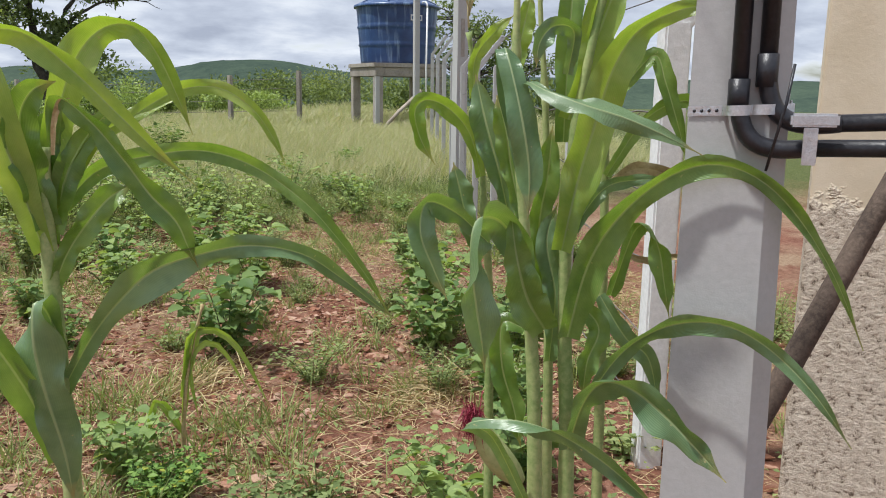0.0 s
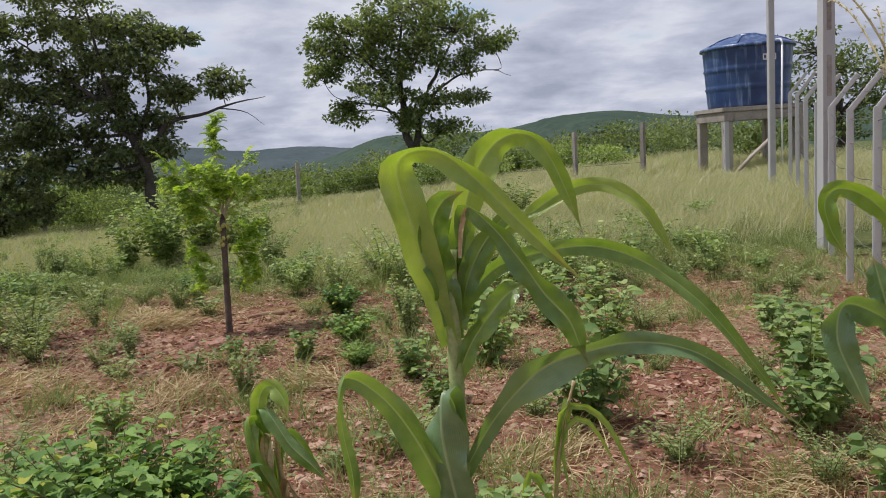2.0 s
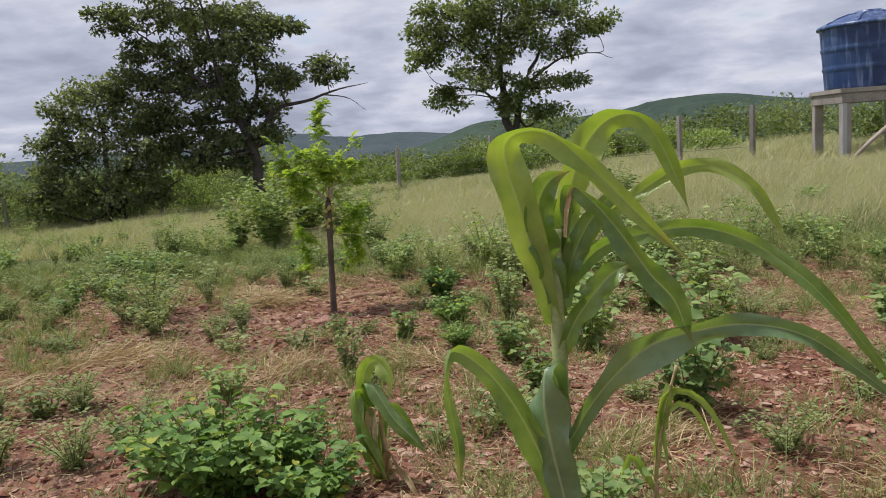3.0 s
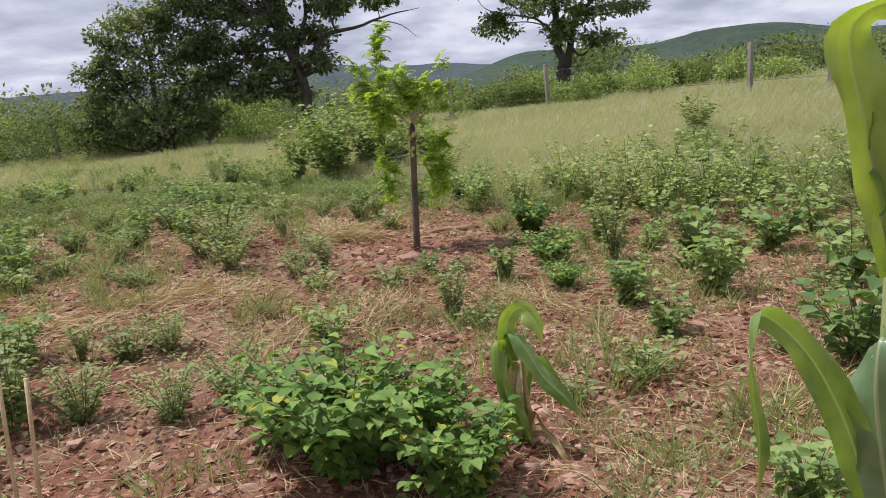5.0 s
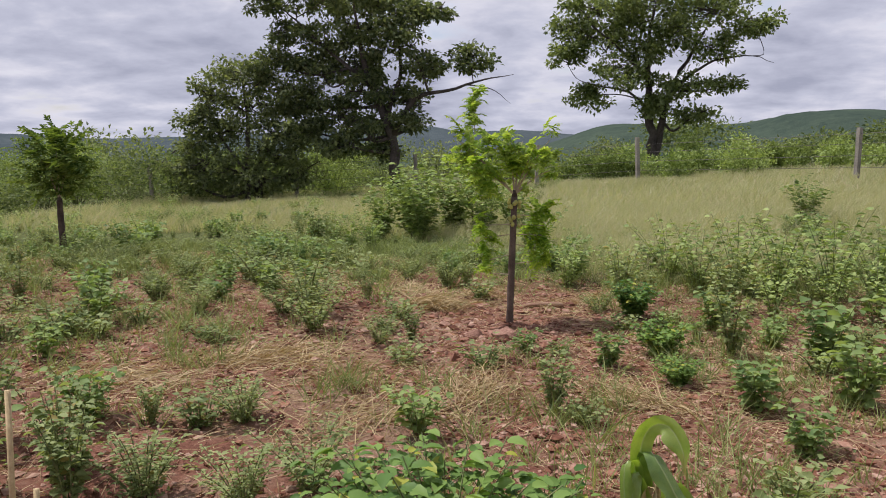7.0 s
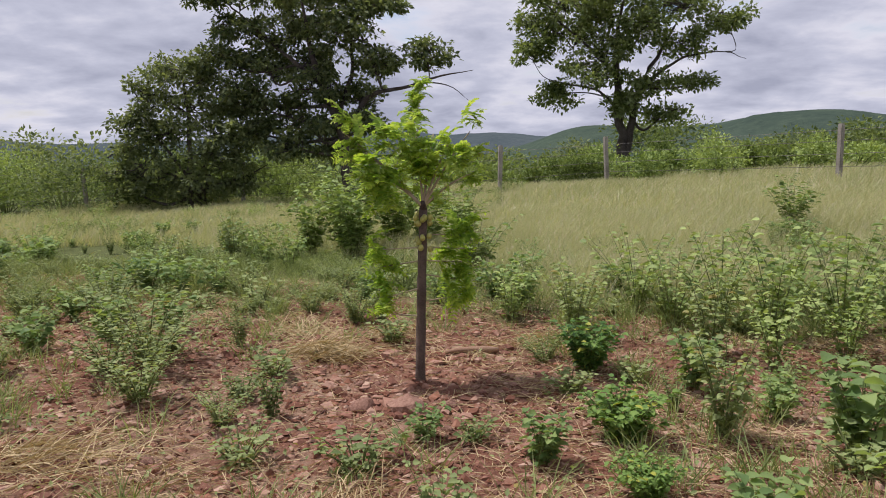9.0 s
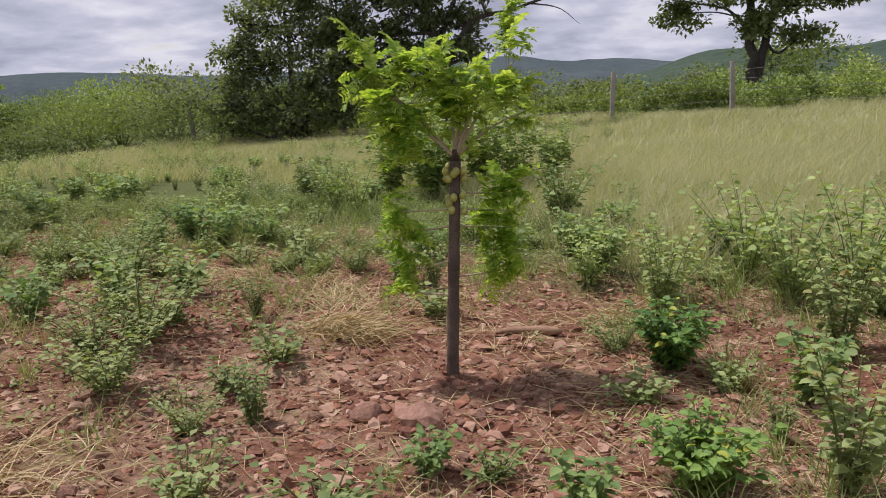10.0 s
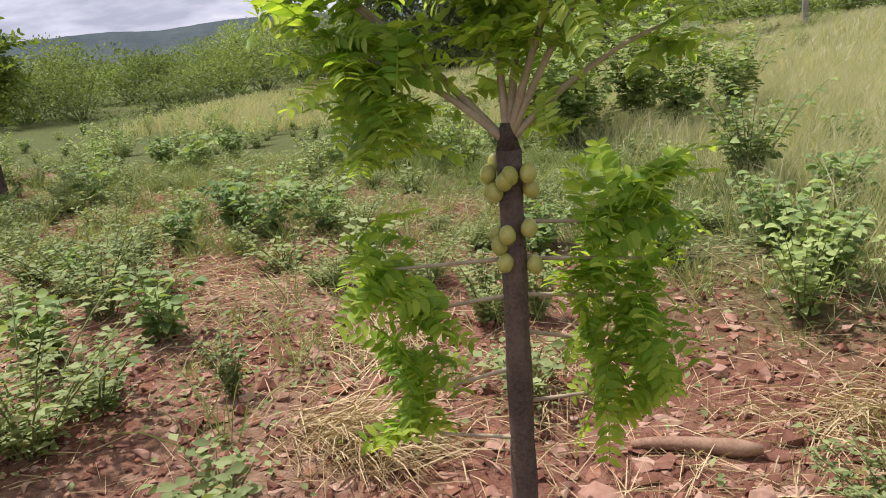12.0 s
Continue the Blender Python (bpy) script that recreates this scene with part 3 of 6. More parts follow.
# ---------------------------------------------------------------- meter pole, conduits, wall
pole = thing("meter_pole", 1.28, 1.205, 0, "square grey concrete pole with strapped black conduits", "concrete pole", turn=-42)
pole.matrix_basis = pose(1.28, 1.205, 0, 0, -0.7, -42)
pw = lambda z: 0.110 - 0.0135 * z
sec = ((-1, -1), (0.62, -1), (1, -0.72), (1, 1), (-1, 1))
pv = [(sx * pw(z), sy * pw(z), z) for z in (-0.3, 4.6) for sx, sy in sec]
part("shaft", Shape().add(pv, [(k, (k + 1) % 5, (k + 1) % 5 + 5, k + 5) for k in range(5)]).add([pv[k] for k in range(5, 10)], [(0, 1, 2, 3, 4)]), CONCRETE, pole, smooth=False)
ZS = 1.465
for k, (x, dz) in enumerate(((-0.004, 0.0), (0.044, 0.045))):
    y = -pw(ZS) - 0.020 + 0.012 * k
    run = [(x - 0.008, y, 4.5), (x - 0.006, y, 3.0), (x, y, ZS + dz)]
    part("conduit", tube(run, 0.0160, 12), PIPE, pole, "black plastic conduit")
    part("coupling", tube([(x, y, ZS - 0.025 + dz), (x, y, ZS + 0.035 + dz)], 0.0192, 12), PIPE, pole)
    part("bend", tube(bezier([(x, y, ZS + 0.03 + dz), (x, y, ZS - 0.09 + dz), (x + 0.04, y - 0.005, ZS - 0.10 + dz), (x + 0.13, y, ZS - 0.09 + dz)], 14), 0.0170, 12), PIPE, pole)
    part("feed_pipe", tube([(x + 0.12, y, ZS - 0.09 + dz), (x + 0.5, y + 0.02, ZS - 0.085 + dz * 1.2), (2.2, y + 0.25, ZS - 0.05 + dz * 1.6)], 0.0160, 12), PIPE, pole, "black plastic conduit")
ZT = ZS - 0.03
n = 60
sv, sf = [], []
r = pw(ZS) + 0.002
for k in range(n + 1):
    x = -r + (2 * r + 0.004) * k / n
    y = -r - 0.001
    for c, (cx, half) in enumerate(((-0.004, 0.0245), (0.044, 0.0245))):
        if abs(x - cx) < half:
            y = min(y, -pw(ZS) - 0.020 + 0.012 * c - math.sqrt(max(0, half ** 2 - (x - cx) ** 2)))
    sv += [(x, y, ZT - 0.005 + 0.06 * (x + r) / 1.6), (x, y, ZT + 0.014 + 0.06 * (x + r) / 1.6)]
sf = [(2 * k, 2 * k + 2, 2 * k + 3, 2 * k + 1) for k in range(n)]
st = part("strap", Shape().add(sv, sf), METAL, pole, "perforated galvanised strap")
holes = [part("strap_hole", tube([(-r + 0.012 + 0.0135 * k, -r - 0.0032, ZT + 0.005 + 0.06 * (0.012 + 0.0135 * k) / 1.6), (-r + 0.012 + 0.0135 * k, -r + 0.004, ZT + 0.005)], 0.0032, 8), PIPE, st) for k in range(7)]
part("strap_return", box(r, r + 0.003, -r * 0.7, r, ZT + 0.006, ZT + 0.026), METAL, pole)
clip = part("clip", box(0.085, 0.165, -0.152, -0.132, ZS - 0.050, ZS - 0.026, 0.004), METAL, pole, "galvanised conduit clip")
part("clip_band", box(0.108, 0.132, -0.148, -0.144, ZS - 0.118, ZS - 0.051, 0.001), METAL, clip)
part("tie", tube([(0.05, -0.145, ZS - 0.13), (0.075, -0.15, ZS - 0.01), (0.085, -0.14, ZS + 0.06)], 0.003, 6), PIPE, pole, "black cable tie")

wall = part("wall_house", box(0, 3.2, 0, 2.8, -0.2, 3.3, 0.006), PLASTER)
wall.matrix_basis = pose(2.25, 1.84, 0, 0, 0, -50)
tagged(wall, "beige plastered house wall with crumbling rough lower part", "wall", kind="structure")
lean = thing("leaning_branch", 1.28, 1.48, -0.04, "dark rough timber branch leaning against the wall", "timber branch")
part("timber", tube([(0, 0, 0), (0.2, -0.02, 0.36), (0.43, -0.045, 0.74), (0.73, -0.075, 1.25), (1.2, -0.12, 2.04)], [0.034, 0.033, 0.031, 0.03, 0.026], 9), DARKWOOD, lean)


# ---------------------------------------------------------------- trees
def tree(name, x, y, stems, lobes, leaf, mat, bark, label, category, per=60, seed=1, puff=0.42, dense=9.0):
    """stems: lists of (x, y, z, r) from the foot; lobes: (x, z, half width, half height[, y]) of the leafy masses."""
    g = np.random.default_rng(seed)
    ob = thing(name, x, y, float(terrain(x, y)), label, category)
    nodes = []
    for k, st in enumerate(stems):
        st = np.array(st, float)
        path = curve_through(st[:, :3], 16)
        path[1:] += g.normal(size=(15, 3)) * st[0, 3] * 0.12
        rad = np.interp(np.linspace(0, 1, 16), np.linspace(0, 1, len(st)), st[:, 3])
        part("trunk" if k == 0 else "bough", tube(path, rad * 0.72, 9), bark, ob)
        nodes.append(np.concatenate([path, rad[:, None]], 1)[3:])
    nodes = np.concatenate(nodes)
    twigs, A, D, N = [], [], [], []
    for lx, lz, rx, rz, *ly in lobes:
        c = np.array([lx, ly[0] if ly else g.uniform(-0.5, 0.5) * rx, lz])
        gap = np.linalg.norm(nodes[:, :3] - c, axis=1) + 2.5 * np.maximum(0, nodes[:, 2] - c[2] + 0.2)
        s = nodes[np.argmin(gap)]
        mid = (s[:3] + c) / 2 + g.normal(size=3) * 0.22 - [0, 0, 0.12]
        limb = curve_through([s[:3], mid, c, c + (c - mid) * 0.5 + g.normal(size=3) * 0.2], 16)
        part("limb", tube(limb, np.linspace(max(0.02, min(s[3] * 0.45, 0.07)), 0.012, 16), 6), bark, ob)
        for _ in range(int(dense * (rx * rz) ** 0.75) + 5):
            u = unit(g.normal(size=3)) * g.random() ** 0.38
            p = c + u * [rx, rx * 0.9, rz]
            b = limb[np.argmin(np.linalg.norm(limb - p, axis=1) + g.random(16) * 0.5)]
            twigs.append(tube(bezier([b, (b + p) / 2 + g.normal(size=3) * 0.15, p], 5), np.linspace(0.022, 0.006, 5), 4, False))
            r = puff * (0.55 + 0.7 * g.random())
            n = int(per * (0.4 + 0.9 * g.random()))
            q = unit(g.normal(size=(n, 3))) * g.random((n, 1)) ** 0.45 * r * [1.15, 1.15, 0.6]
            A.append(p + q)
            D.append(q / r + g.normal(size=(n, 3)) * 0.6 - [0, 0, 0.2])
            N.append(g.normal(size=(n, 3)) * 0.6 + [0, 0, 1])
    tagged(part("branchwork", join(*twigs), bark, ob), kind="stuff")
    A, D, N = np.concatenate(A), np.concatenate(D), np.concatenate(N)
    L = leaf * (0.6 + 0.8 * g.random(len(A)))
    part("crown", leaves(A, D, N, L, L * 0.55), mat, ob)
    return ob


tree("field_tree", -0.9, 38.0, [[(0.3, 0, -0.3, 0.34), (0.2, 0, 1.2, 0.28), (0.0, 0, 2.7, 0.22), (-0.07, 0.1, 4.9, 0.15), (0.19, 0, 7.2, 0.06)], [(0.3, 0.05, 0.5, 0.26), (0.66, 0, 2.5, 0.22), (1.0, 0.1, 4.0, 0.15), (1.9, 0, 5.4, 0.09), (2.6, 0, 6.9, 0.05)],
     [(0.9, 0, 3.6, 0.12), (1.9, -0.2, 4.4, 0.09), (2.9, -0.3, 4.9, 0.06), (4.2, -0.3, 5.0, 0.035), (5.1, -0.3, 4.66, 0.012)], [(-0.05, 0, 4.2, 0.12), (-1.2, 0, 5.4, 0.09), (-2.6, 0.1, 6.6, 0.05)], [(0.0, 0, 2.8, 0.10), (-0.9, -0.2, 3.6, 0.07), (-2.2, -0.2, 3.9, 0.04)]],
     [(-2.17, 7.3, 2.1, 0.85), (-2.39, 6.03, 1.8, 0.7), (-3.78, 5.28, 0.9, 0.5), (0.49, 7.9, 2.5, 0.9), (2.65, 7.1, 2.0, 0.9), (4.3, 6.15, 1.0, 0.6), (2.57, 5.4, 1.4, 0.6), (-0.9, 4.3, 1.6, 0.7), (-2.5, 3.5, 1.0, 0.55), (1.18, 3.7, 1.4, 0.7), (1.9, 2.5, 1.0, 0.35), (3.1, 3.85, 0.9, 0.25), (-0.45, 5.3, 1.3, 0.6), (-0.87, 7.0, 1.5, 0.7, 0.8), (0.9, 6.0, 1.5, 0.7, -0.8), (0.2, 2.9, 1.0, 0.4, -0.4), (-3.5, 6.6, 0.8, 0.4)],
     0.20, TREE, TREEBARK, "tall spreading field tree with an open green crown", "tree", 58, 3, 0.46, 20.0)
tree("shade_tree", -9.6, 25.6, [[(0.8, 0, -0.5, 0.27), (0.74, 0, 1.1, 0.24), (0.6, 0, 2.5, 0.20), (-0.15, 0.1, 4.1, 0.14), (-0.43, 0, 5.9, 0.07), (-0.6, 0, 7.2, 0.03)], [(0.7, 0, 2.2, 0.13), (1.59, -0.1, 3.35, 0.11), (2.74, -0.2, 3.55, 0.075), (3.7, -0.2, 3.85, 0.045), (4.7, -0.2, 3.98, 0.010)],
     [(0.5, 0, 2.7, 0.12), (0.9, 0.3, 4.3, 0.08), (0.7, 0.3, 6.0, 0.04)], [(0.1, 0, 3.6, 0.11), (-1.4, 0, 4.9, 0.07), (-3.0, 0.1, 6.3, 0.03)], [(3.2, -0.2, 3.7, 0.035), (4.0, -0.25, 3.55, 0.02), (4.6, -0.3, 3.1, 0.006)]],
     [(-1.67, 6.75, 2.1, 0.7), (-3.43, 6.6, 1.0, 0.5), (0.38, 6.3, 1.1, 0.6), (-2.6, 5.57, 0.95, 0.5), (-1.06, 5.45, 1.5, 0.6), (0.83, 5.2, 1.2, 0.6), (1.68, 4.33, 0.75, 0.5), (1.22, 3.55, 0.85, 0.42), (1.22, 2.63, 0.7, 0.4), (-0.22, 3.56, 1.1, 0.5), (-1.96, 4.42, 1.25, 0.6), (-1.39, 7.5, 1.7, 0.45), (3.3, 4.5, 0.62, 0.42), (-0.24, 2.46, 1.0, 0.4), (-1.55, 2.92, 1.2, 0.5), (0.4, 1.8, 0.6, 0.35), (-2.6, 3.6, 1.0, 0.6), (-3.2, 4.6, 0.8, 0.5), (-2.4, 2.4, 1.0, 0.5), (-1.0, 1.9, 0.9, 0.4), (1.5, 5.9, 0.6, 0.35), (2.1, 6.0, 0.5, 0.15), (-0.4, 4.5, 1.0, 0.6, 0.6)],
     0.15, TREE_DARK, TREEBARK, "broad dense dark green shade tree by the pasture fence", "tree", 58, 5, 0.32, 36.0)
tree("fence_tree", -14.2, 25.6, [[(0.1, 0, -0.4, 0.15), (0.0, 0, 0.9, 0.13), (0.15, 0, 2.6, 0.09), (0.0, 0, 4.4, 0.04)], [(0.05, 0, 0.8, 0.09), (0.8, 0.1, 1.9, 0.06), (1.5, 0, 2.6, 0.03)], [(0.0, 0, 1.2, 0.08), (-0.8, 0, 2.3, 0.05), (-1.4, 0, 3.7, 0.02)]],
     [(0.0, 4.55, 0.95, 0.6), (-1.3, 3.8, 0.6, 0.7), (0.35, 3.5, 1.2, 0.65), (-0.66, 2.65, 1.0, 0.6), (1.5, 2.5, 1.4, 0.6), (-1.1, 1.45, 1.1, 0.65), (-0.1, 0.75, 1.1, 0.45), (-2.5, 1.4, 0.9, 0.45), (1.1, 1.7, 1.1, 0.5), (-2.1, 2.1, 0.5, 0.2), (1.9, 1.2, 0.9, 0.4), (0.7, 0.9, 0.9, 0.4), (-1.6, 2.9, 0.7, 0.6), (1.9, 3.4, 0.9, 0.5), (-1.9, 0.8, 0.9, 0.4), (0.9, 4.3, 0.5, 0.3)],
     0.14, TREE_DARK, TREEBARK, "low branching dull green tree beside the shade tree", "tree", 56, 6, 0.38, 36.0)
LOWER = [(-0.6, 3.0, 1.5, 0.9), (0.9, 2.6, 1.5, 0.8), (-1.8, 2.0, 1.1, 0.8), (2.2, 1.7, 1.2, 0.7), (0, 1.4, 1.5, 0.9)]
tree("tank_tree", 12.7, 24.4, [[(0, 0, -0.3, 0.2), (0.1, 0, 0.7, 0.17), (0, 0, 1.4, 0.14), (0, 0, 2.6, 0.05)]], LOWER, 0.14, TREE, TREEBARK, "rounded green tree behind the tank fence", "tree", 55, 8, 0.42, 16.0)


def bush(x, y, r, h, seed, mat=FARGREEN, leaf=0.11, n=900, name="field_bush", label="leafy yellow-green bush along the pasture fence", group="bushes by the fence", cat="bush"):
    g = np.random.default_rng(seed)
    ob = thing(name, x, y, float(terrain(x, y)), label, cat, group)
    A, D, N, tw = [], [], [], []
    for k in range(int(9 + 5 * r)):
        u = unit(g.normal(size=3)) * g.random() ** 0.5
        p = np.array([u[0] * r, u[1] * r, h * (0.50 + 0.45 * u[2])])
        tw.append(tube(bezier([(u[0] * 0.15, u[1] * 0.15, -0.1), (p[0] * 0.4, p[1] * 0.4, p[2] * 0.6), p], 5), np.linspace(0.022, 0.006, 5), 4, False))
        m = n // int(9 + 5 * r)
        q = unit(g.normal(size=(m, 3))) * g.random((m, 1)) ** 0.5 * [r * 0.42, r * 0.42, h * 0.26]
        A.append(p + q), D.append(q + g.normal(size=(m, 3)) * 0.2 + [0, 0, 0.1]), N.append(g.normal(size=(m, 3)) * 0.6 + [0, 0, 1])
    A, D, N = np.concatenate(A), np.concatenate(D), np.concatenate(N)
    A[:, 2] = np.maximum(A[:, 2], 0.03)
    tagged(part("branchwork", join(*tw), STEM, ob), kind="stuff")
    L = leaf * (0.6 + 0.8 * g.random(len(A)))
    part("foliage", leaves(A, D, N, L, L * 0.6), mat, ob)
    return ob


for k in range(9):
    bush(-2.3 + 0.98 * k * (1 + 0.03 * math.sin(k)), 29.6 + 1.2 * math.sin(k * 2.3) + (0 if k < 6 else -1.5), 0.9 + 0.3 * math.sin(k * 1.7), 1.3 + 0.25 * math.sin(k * 2.9), 40 + k, SHRUB if k % 3 else FARGREEN, 0.10, 2000)
for k in range(7):
    bush(-6.4 + 0.9 * k - (5.0 if k > 4 else 0), 31 + math.sin(k * 1.9), 0.9, 1.0 + 0.2 * math.sin(k * 2.1), 60 + k, FARGREEN, 0.14, 700)
for k in range(26):
    a = radians(-60 + 1.66 * k)
    d = 34 + 4 * math.sin(k * 2.4)
    bush(-0.8 + d * math.sin(a), d * math.cos(a), 2.0 + 0.6 * math.sin(k * 1.3), 1.75 + 0.75 * math.sin(k * 3.1) + 0.3 * math.sin(k * 1.1) - 0.3 * (k > 17), 80 + k, (TREE, FARGREEN, FARGREEN, SHRUB, FARGREEN)[k % 5], 0.10, 3400)
for k in range(16):
    a = radians(-60 + 5.6 * k)
    d = 58 + 9 * math.sin(k * 2.7)
    bush(d * math.sin(a), d * math.cos(a), 3.2, 2.3 + 0.7 * math.sin(k * 1.9), 130 + k, TREE if k % 2 else TREE_DARK, 0.25, 1800, "far_tree", "dark green tree in the valley beyond the fence", "trees beyond the fence", "tree")
for k, (x, y, h) in enumerate(((5.2, 34, 2.0), (7.4, 31, 2.1), (9.0, 30, 1.8), (10.6, 27, 1.8), (3.4, 32.5, 1.6), (13, 20, 1.7), (9.8, 23.5, 1.6))):
    bush(x, y, 1.0, h * 0.68, 160 + k, TREE, 0.14, 900)


# ---------------------------------------------------------------- maize
def blade(points, width, facing, r0=25, r1=60, n=28, seed=0):
    """One maize blade along a curve; facing: the way that its flat side mostly looks; r0, r1: turn from it at base and tip, degrees."""
    g = np.random.default_rng(seed)
    points, r0, r1, width = np.array(points, float), r0 * 0.65, r1 * 0.65, width * 1.12
    p = curve_through(points, n)
    t = np.linspace(0, 1, n)
    reach = np.linalg.norm(p[-1] - p[0])
    p = p + np.cumsum(g.normal(size=p.shape), 0) * t[:, None] * 0.004 * reach
    d = unit(np.gradient(p, axis=0))
    s0 = unit(np.cross(d, np.asarray(facing, float)))
    s1 = np.cross(d, s0)
    r = np.radians(r0 + (r1 - r0) * t + 24 * np.sin(t * 6 + g.random() * 6))[:, None]
    side = np.cos(r) * s0 + np.sin(r) * s1
    up = np.cross(side, d)
    w = width * np.minimum(1, 0.45 + 3.2 * t) * np.clip(1 - t ** 2.0, 0.015, 1) * 0.5
    ph = g.random() * 6
    rows, uv = [], []
    for c in (-1, -0.5, 0, 0.5, 1):
        wave = 0.17 * w * np.sin(t * 24 + ph + (2 if c > 0 else 0)) * abs(c) ** 2
        rows.append(p + side * (c * w)[:, None] + up * (w * (0.30 + 0.35 * (1 - t)) * abs(c) + wave)[:, None])
        uv.append(np.stack([np.full(n, 0.5 + 0.5 * c), t], 1))
    v = np.stack(rows, 1).reshape(-1, 3)
    i, j = np.meshgrid(np.arange(n - 1), np.arange(4), indexing="ij")
    q = (i * 5 + j).ravel()
    return Shape().add(v, np.stack([q, q + 1, q + 6, q + 5], 1), np.stack(uv, 1).reshape(-1, 2))


def leaf_shape(rows, facing, seed=0, n=44):
    """A maize blade along rows (right, away, up, width): it starts with its flat side to facing, keeps its own plane where it folds over, and ends in a point."""
    g = np.random.default_rng(seed)
    rows = np.asarray(rows, float)
    p = curve_through(rows[:, :3], n)
    knots = np.concatenate([[0], np.cumsum(np.linalg.norm(np.diff(rows[:, :3], axis=0), axis=1))])
    t = np.linspace(0, 1, n)
    w = np.interp(t, knots / knots[-1], rows[:, 3]) * 0.44
    w = np.convolve(np.pad(w, 2, "edge"), np.ones(5) / 5, "valid") * (1 + 0.05 * np.sin(t * 31 + g.random() * 6))
    w = np.maximum(w * np.clip((1 - t) * 9, 0.02, 1), 0.0012)
    d = unit(np.gradient(p, axis=0))
    side = np.empty_like(p)
    side[0] = unit(np.cross(d[0], facing))
    for k in range(1, n):
        side[k] = unit(side[k - 1] - d[k] * (side[k - 1] @ d[k]))
        flat = np.cross(d[k], facing)
        side[k] = unit(side[k] + 0.13 * flat * np.linalg.norm(flat) * (1 if flat @ side[k] > 0 else -1))
    roll = np.radians(9 * np.sin(t * 5 + g.random() * 6) + 7 * np.sin(t * 13 + g.random() * 6))[:, None]
    up = np.cross(side, d)
    side, up = np.cos(roll) * side + np.sin(roll) * up, np.cos(roll) * up - np.sin(roll) * side
    ph = g.random(2) * 6
    v, uv = [], []
    cols = (-1, -0.66, -0.33, -0.07, 0, 0.07, 0.33, 0.66, 1)
    for c in cols:
        wave = w * abs(c) ** 3 * (0.40 * np.sin(t * 21 + ph[int(c > 0)]) + 0.12 * np.sin(t * 47 + ph[int(c > 0)] * 2))
        cup = w * (0.46 * abs(c) ** 1.3 - (0.07 if c == 0 else 0.0)) * (0.6 + 0.5 * (1 - t))
        v.append(p + side * (c * w)[:, None] + up * (cup + wave)[:, None])
        uv.append(np.stack([np.full(n, 0.5 + 0.5 * c), t], 1))
    m = len(cols)
    i, j = np.meshgrid(np.arange(n - 1), np.arange(m - 1), indexing="ij")
    q = (i * m + j).ravel()
    return Shape().add(np.stack(v, 1).reshape(-1, 3), np.stack([q, q + 1, q + m + 1, q + m], 1), np.stack(uv, 1).reshape(-1, 2))


def leaf(plant, mat, *rows, ax=(1, 0, 0), ay=(0, 1, 0)):
    """One blade of a plant; heights are those over the level of the yard."""
    pts = local([r[:3] for r in rows], ax, ay)
    base = np.array([0, 0, plant.matrix_basis.translation.z])
    shape = leaf_shape([(*(p - base), r[3]) for p, r in zip(pts, rows)], -np.array(ay, float), int(1000 * rows[1][2]))
    return part("blade", shape, mat, plant)


def stalk(path, r0, r1, nodes):
    p = bezier(path, 30)
    t = np.linspace(0, 1, 30)
    r = r0 + (r1 - r0) * t + 0.0035 * (np.abs(np.sin(t * math.pi * nodes)) < 0.2)
    return tube(p, r, 9)


def tassel(parent, base, size, n, mat, seed):
    g = np.random.default_rng(seed)
    for k in range(n):
        a, o = g.random() * 6.28, 0.1 + 0.75 * g.random()
        b = np.array(base) + [0, 0, 0.12 * g.random() * size * 3]
        tip = b + size * np.array([math.cos(a) * o, math.sin(a) * o, 0.9 - 0.5 * o]) * (0.7 + 0.4 * g.random())
        path = bezier([b, b + (tip - b) * 0.5 + [0, 0, 0.25 * size], tip], 9)
        grains = path[2:].repeat(4, 0) + g.normal(size=(28, 3)) * 0.0025
        part("tassel_branch", join(tube(path, np.linspace(0.0026, 0.0012, 9), 4), leaves(grains, g.normal(size=(28, 3)) + [0, 0, 0.6], g.normal(size=(28, 3)), 0.010, 0.004)), mat, parent)


def local(points, ax, ay):
    return [np.array(ax) * u + np.array(ay) * v + np.array([0, 0, z]) for u, v, z in points]


# the single plant
cornA = thing("maize_plant", 0.0, 1.975, ground_z(0.0, 1.975), "young green maize plant with long arching blades", "maize plant", "maize plants")
part("stalk", stalk([(0.02, 0, -0.03), (0.01, 0, 0.4), (0.0, 0, 0.8), (0.0, 0, 1.14), (0.007, 0.01, 1.3)], 0.025, 0.016, 6), HUSK, cornA)
leaf(cornA, CORN_OLD, (-0.008, 0, 1.105, 0.042), (-0.04, -0.02, 1.254, 0.08), (-0.074, -0.03, 1.39, 0.101), (-0.102, -0.035, 1.494, 0.103), (-0.103, -0.05, 1.555, 0.089), (-0.059, -0.085, 1.581, 0.073), (0.005, -0.11, 1.568, 0.065), (0.083, -0.13, 1.497, 0.061), (0.154, -0.14, 1.419, 0.051), (0.226, -0.14, 1.34, 0.031), (0.313, -0.14, 1.253, 0.006))
leaf(cornA, CORN_OLD, (0.012, 0.02, 1.201, 0.043), (0.034, 0.03, 1.356, 0.07), (0.064, 0.03, 1.474, 0.089), (0.108, 0.02, 1.56, 0.096), (0.158, 0, 1.601, 0.073), (0.21, -0.05, 1.597, 0.058), (0.251, -0.07, 1.541, 0.055), (0.287, -0.07, 1.455, 0.039), (0.318, -0.07, 1.364, 0.007))
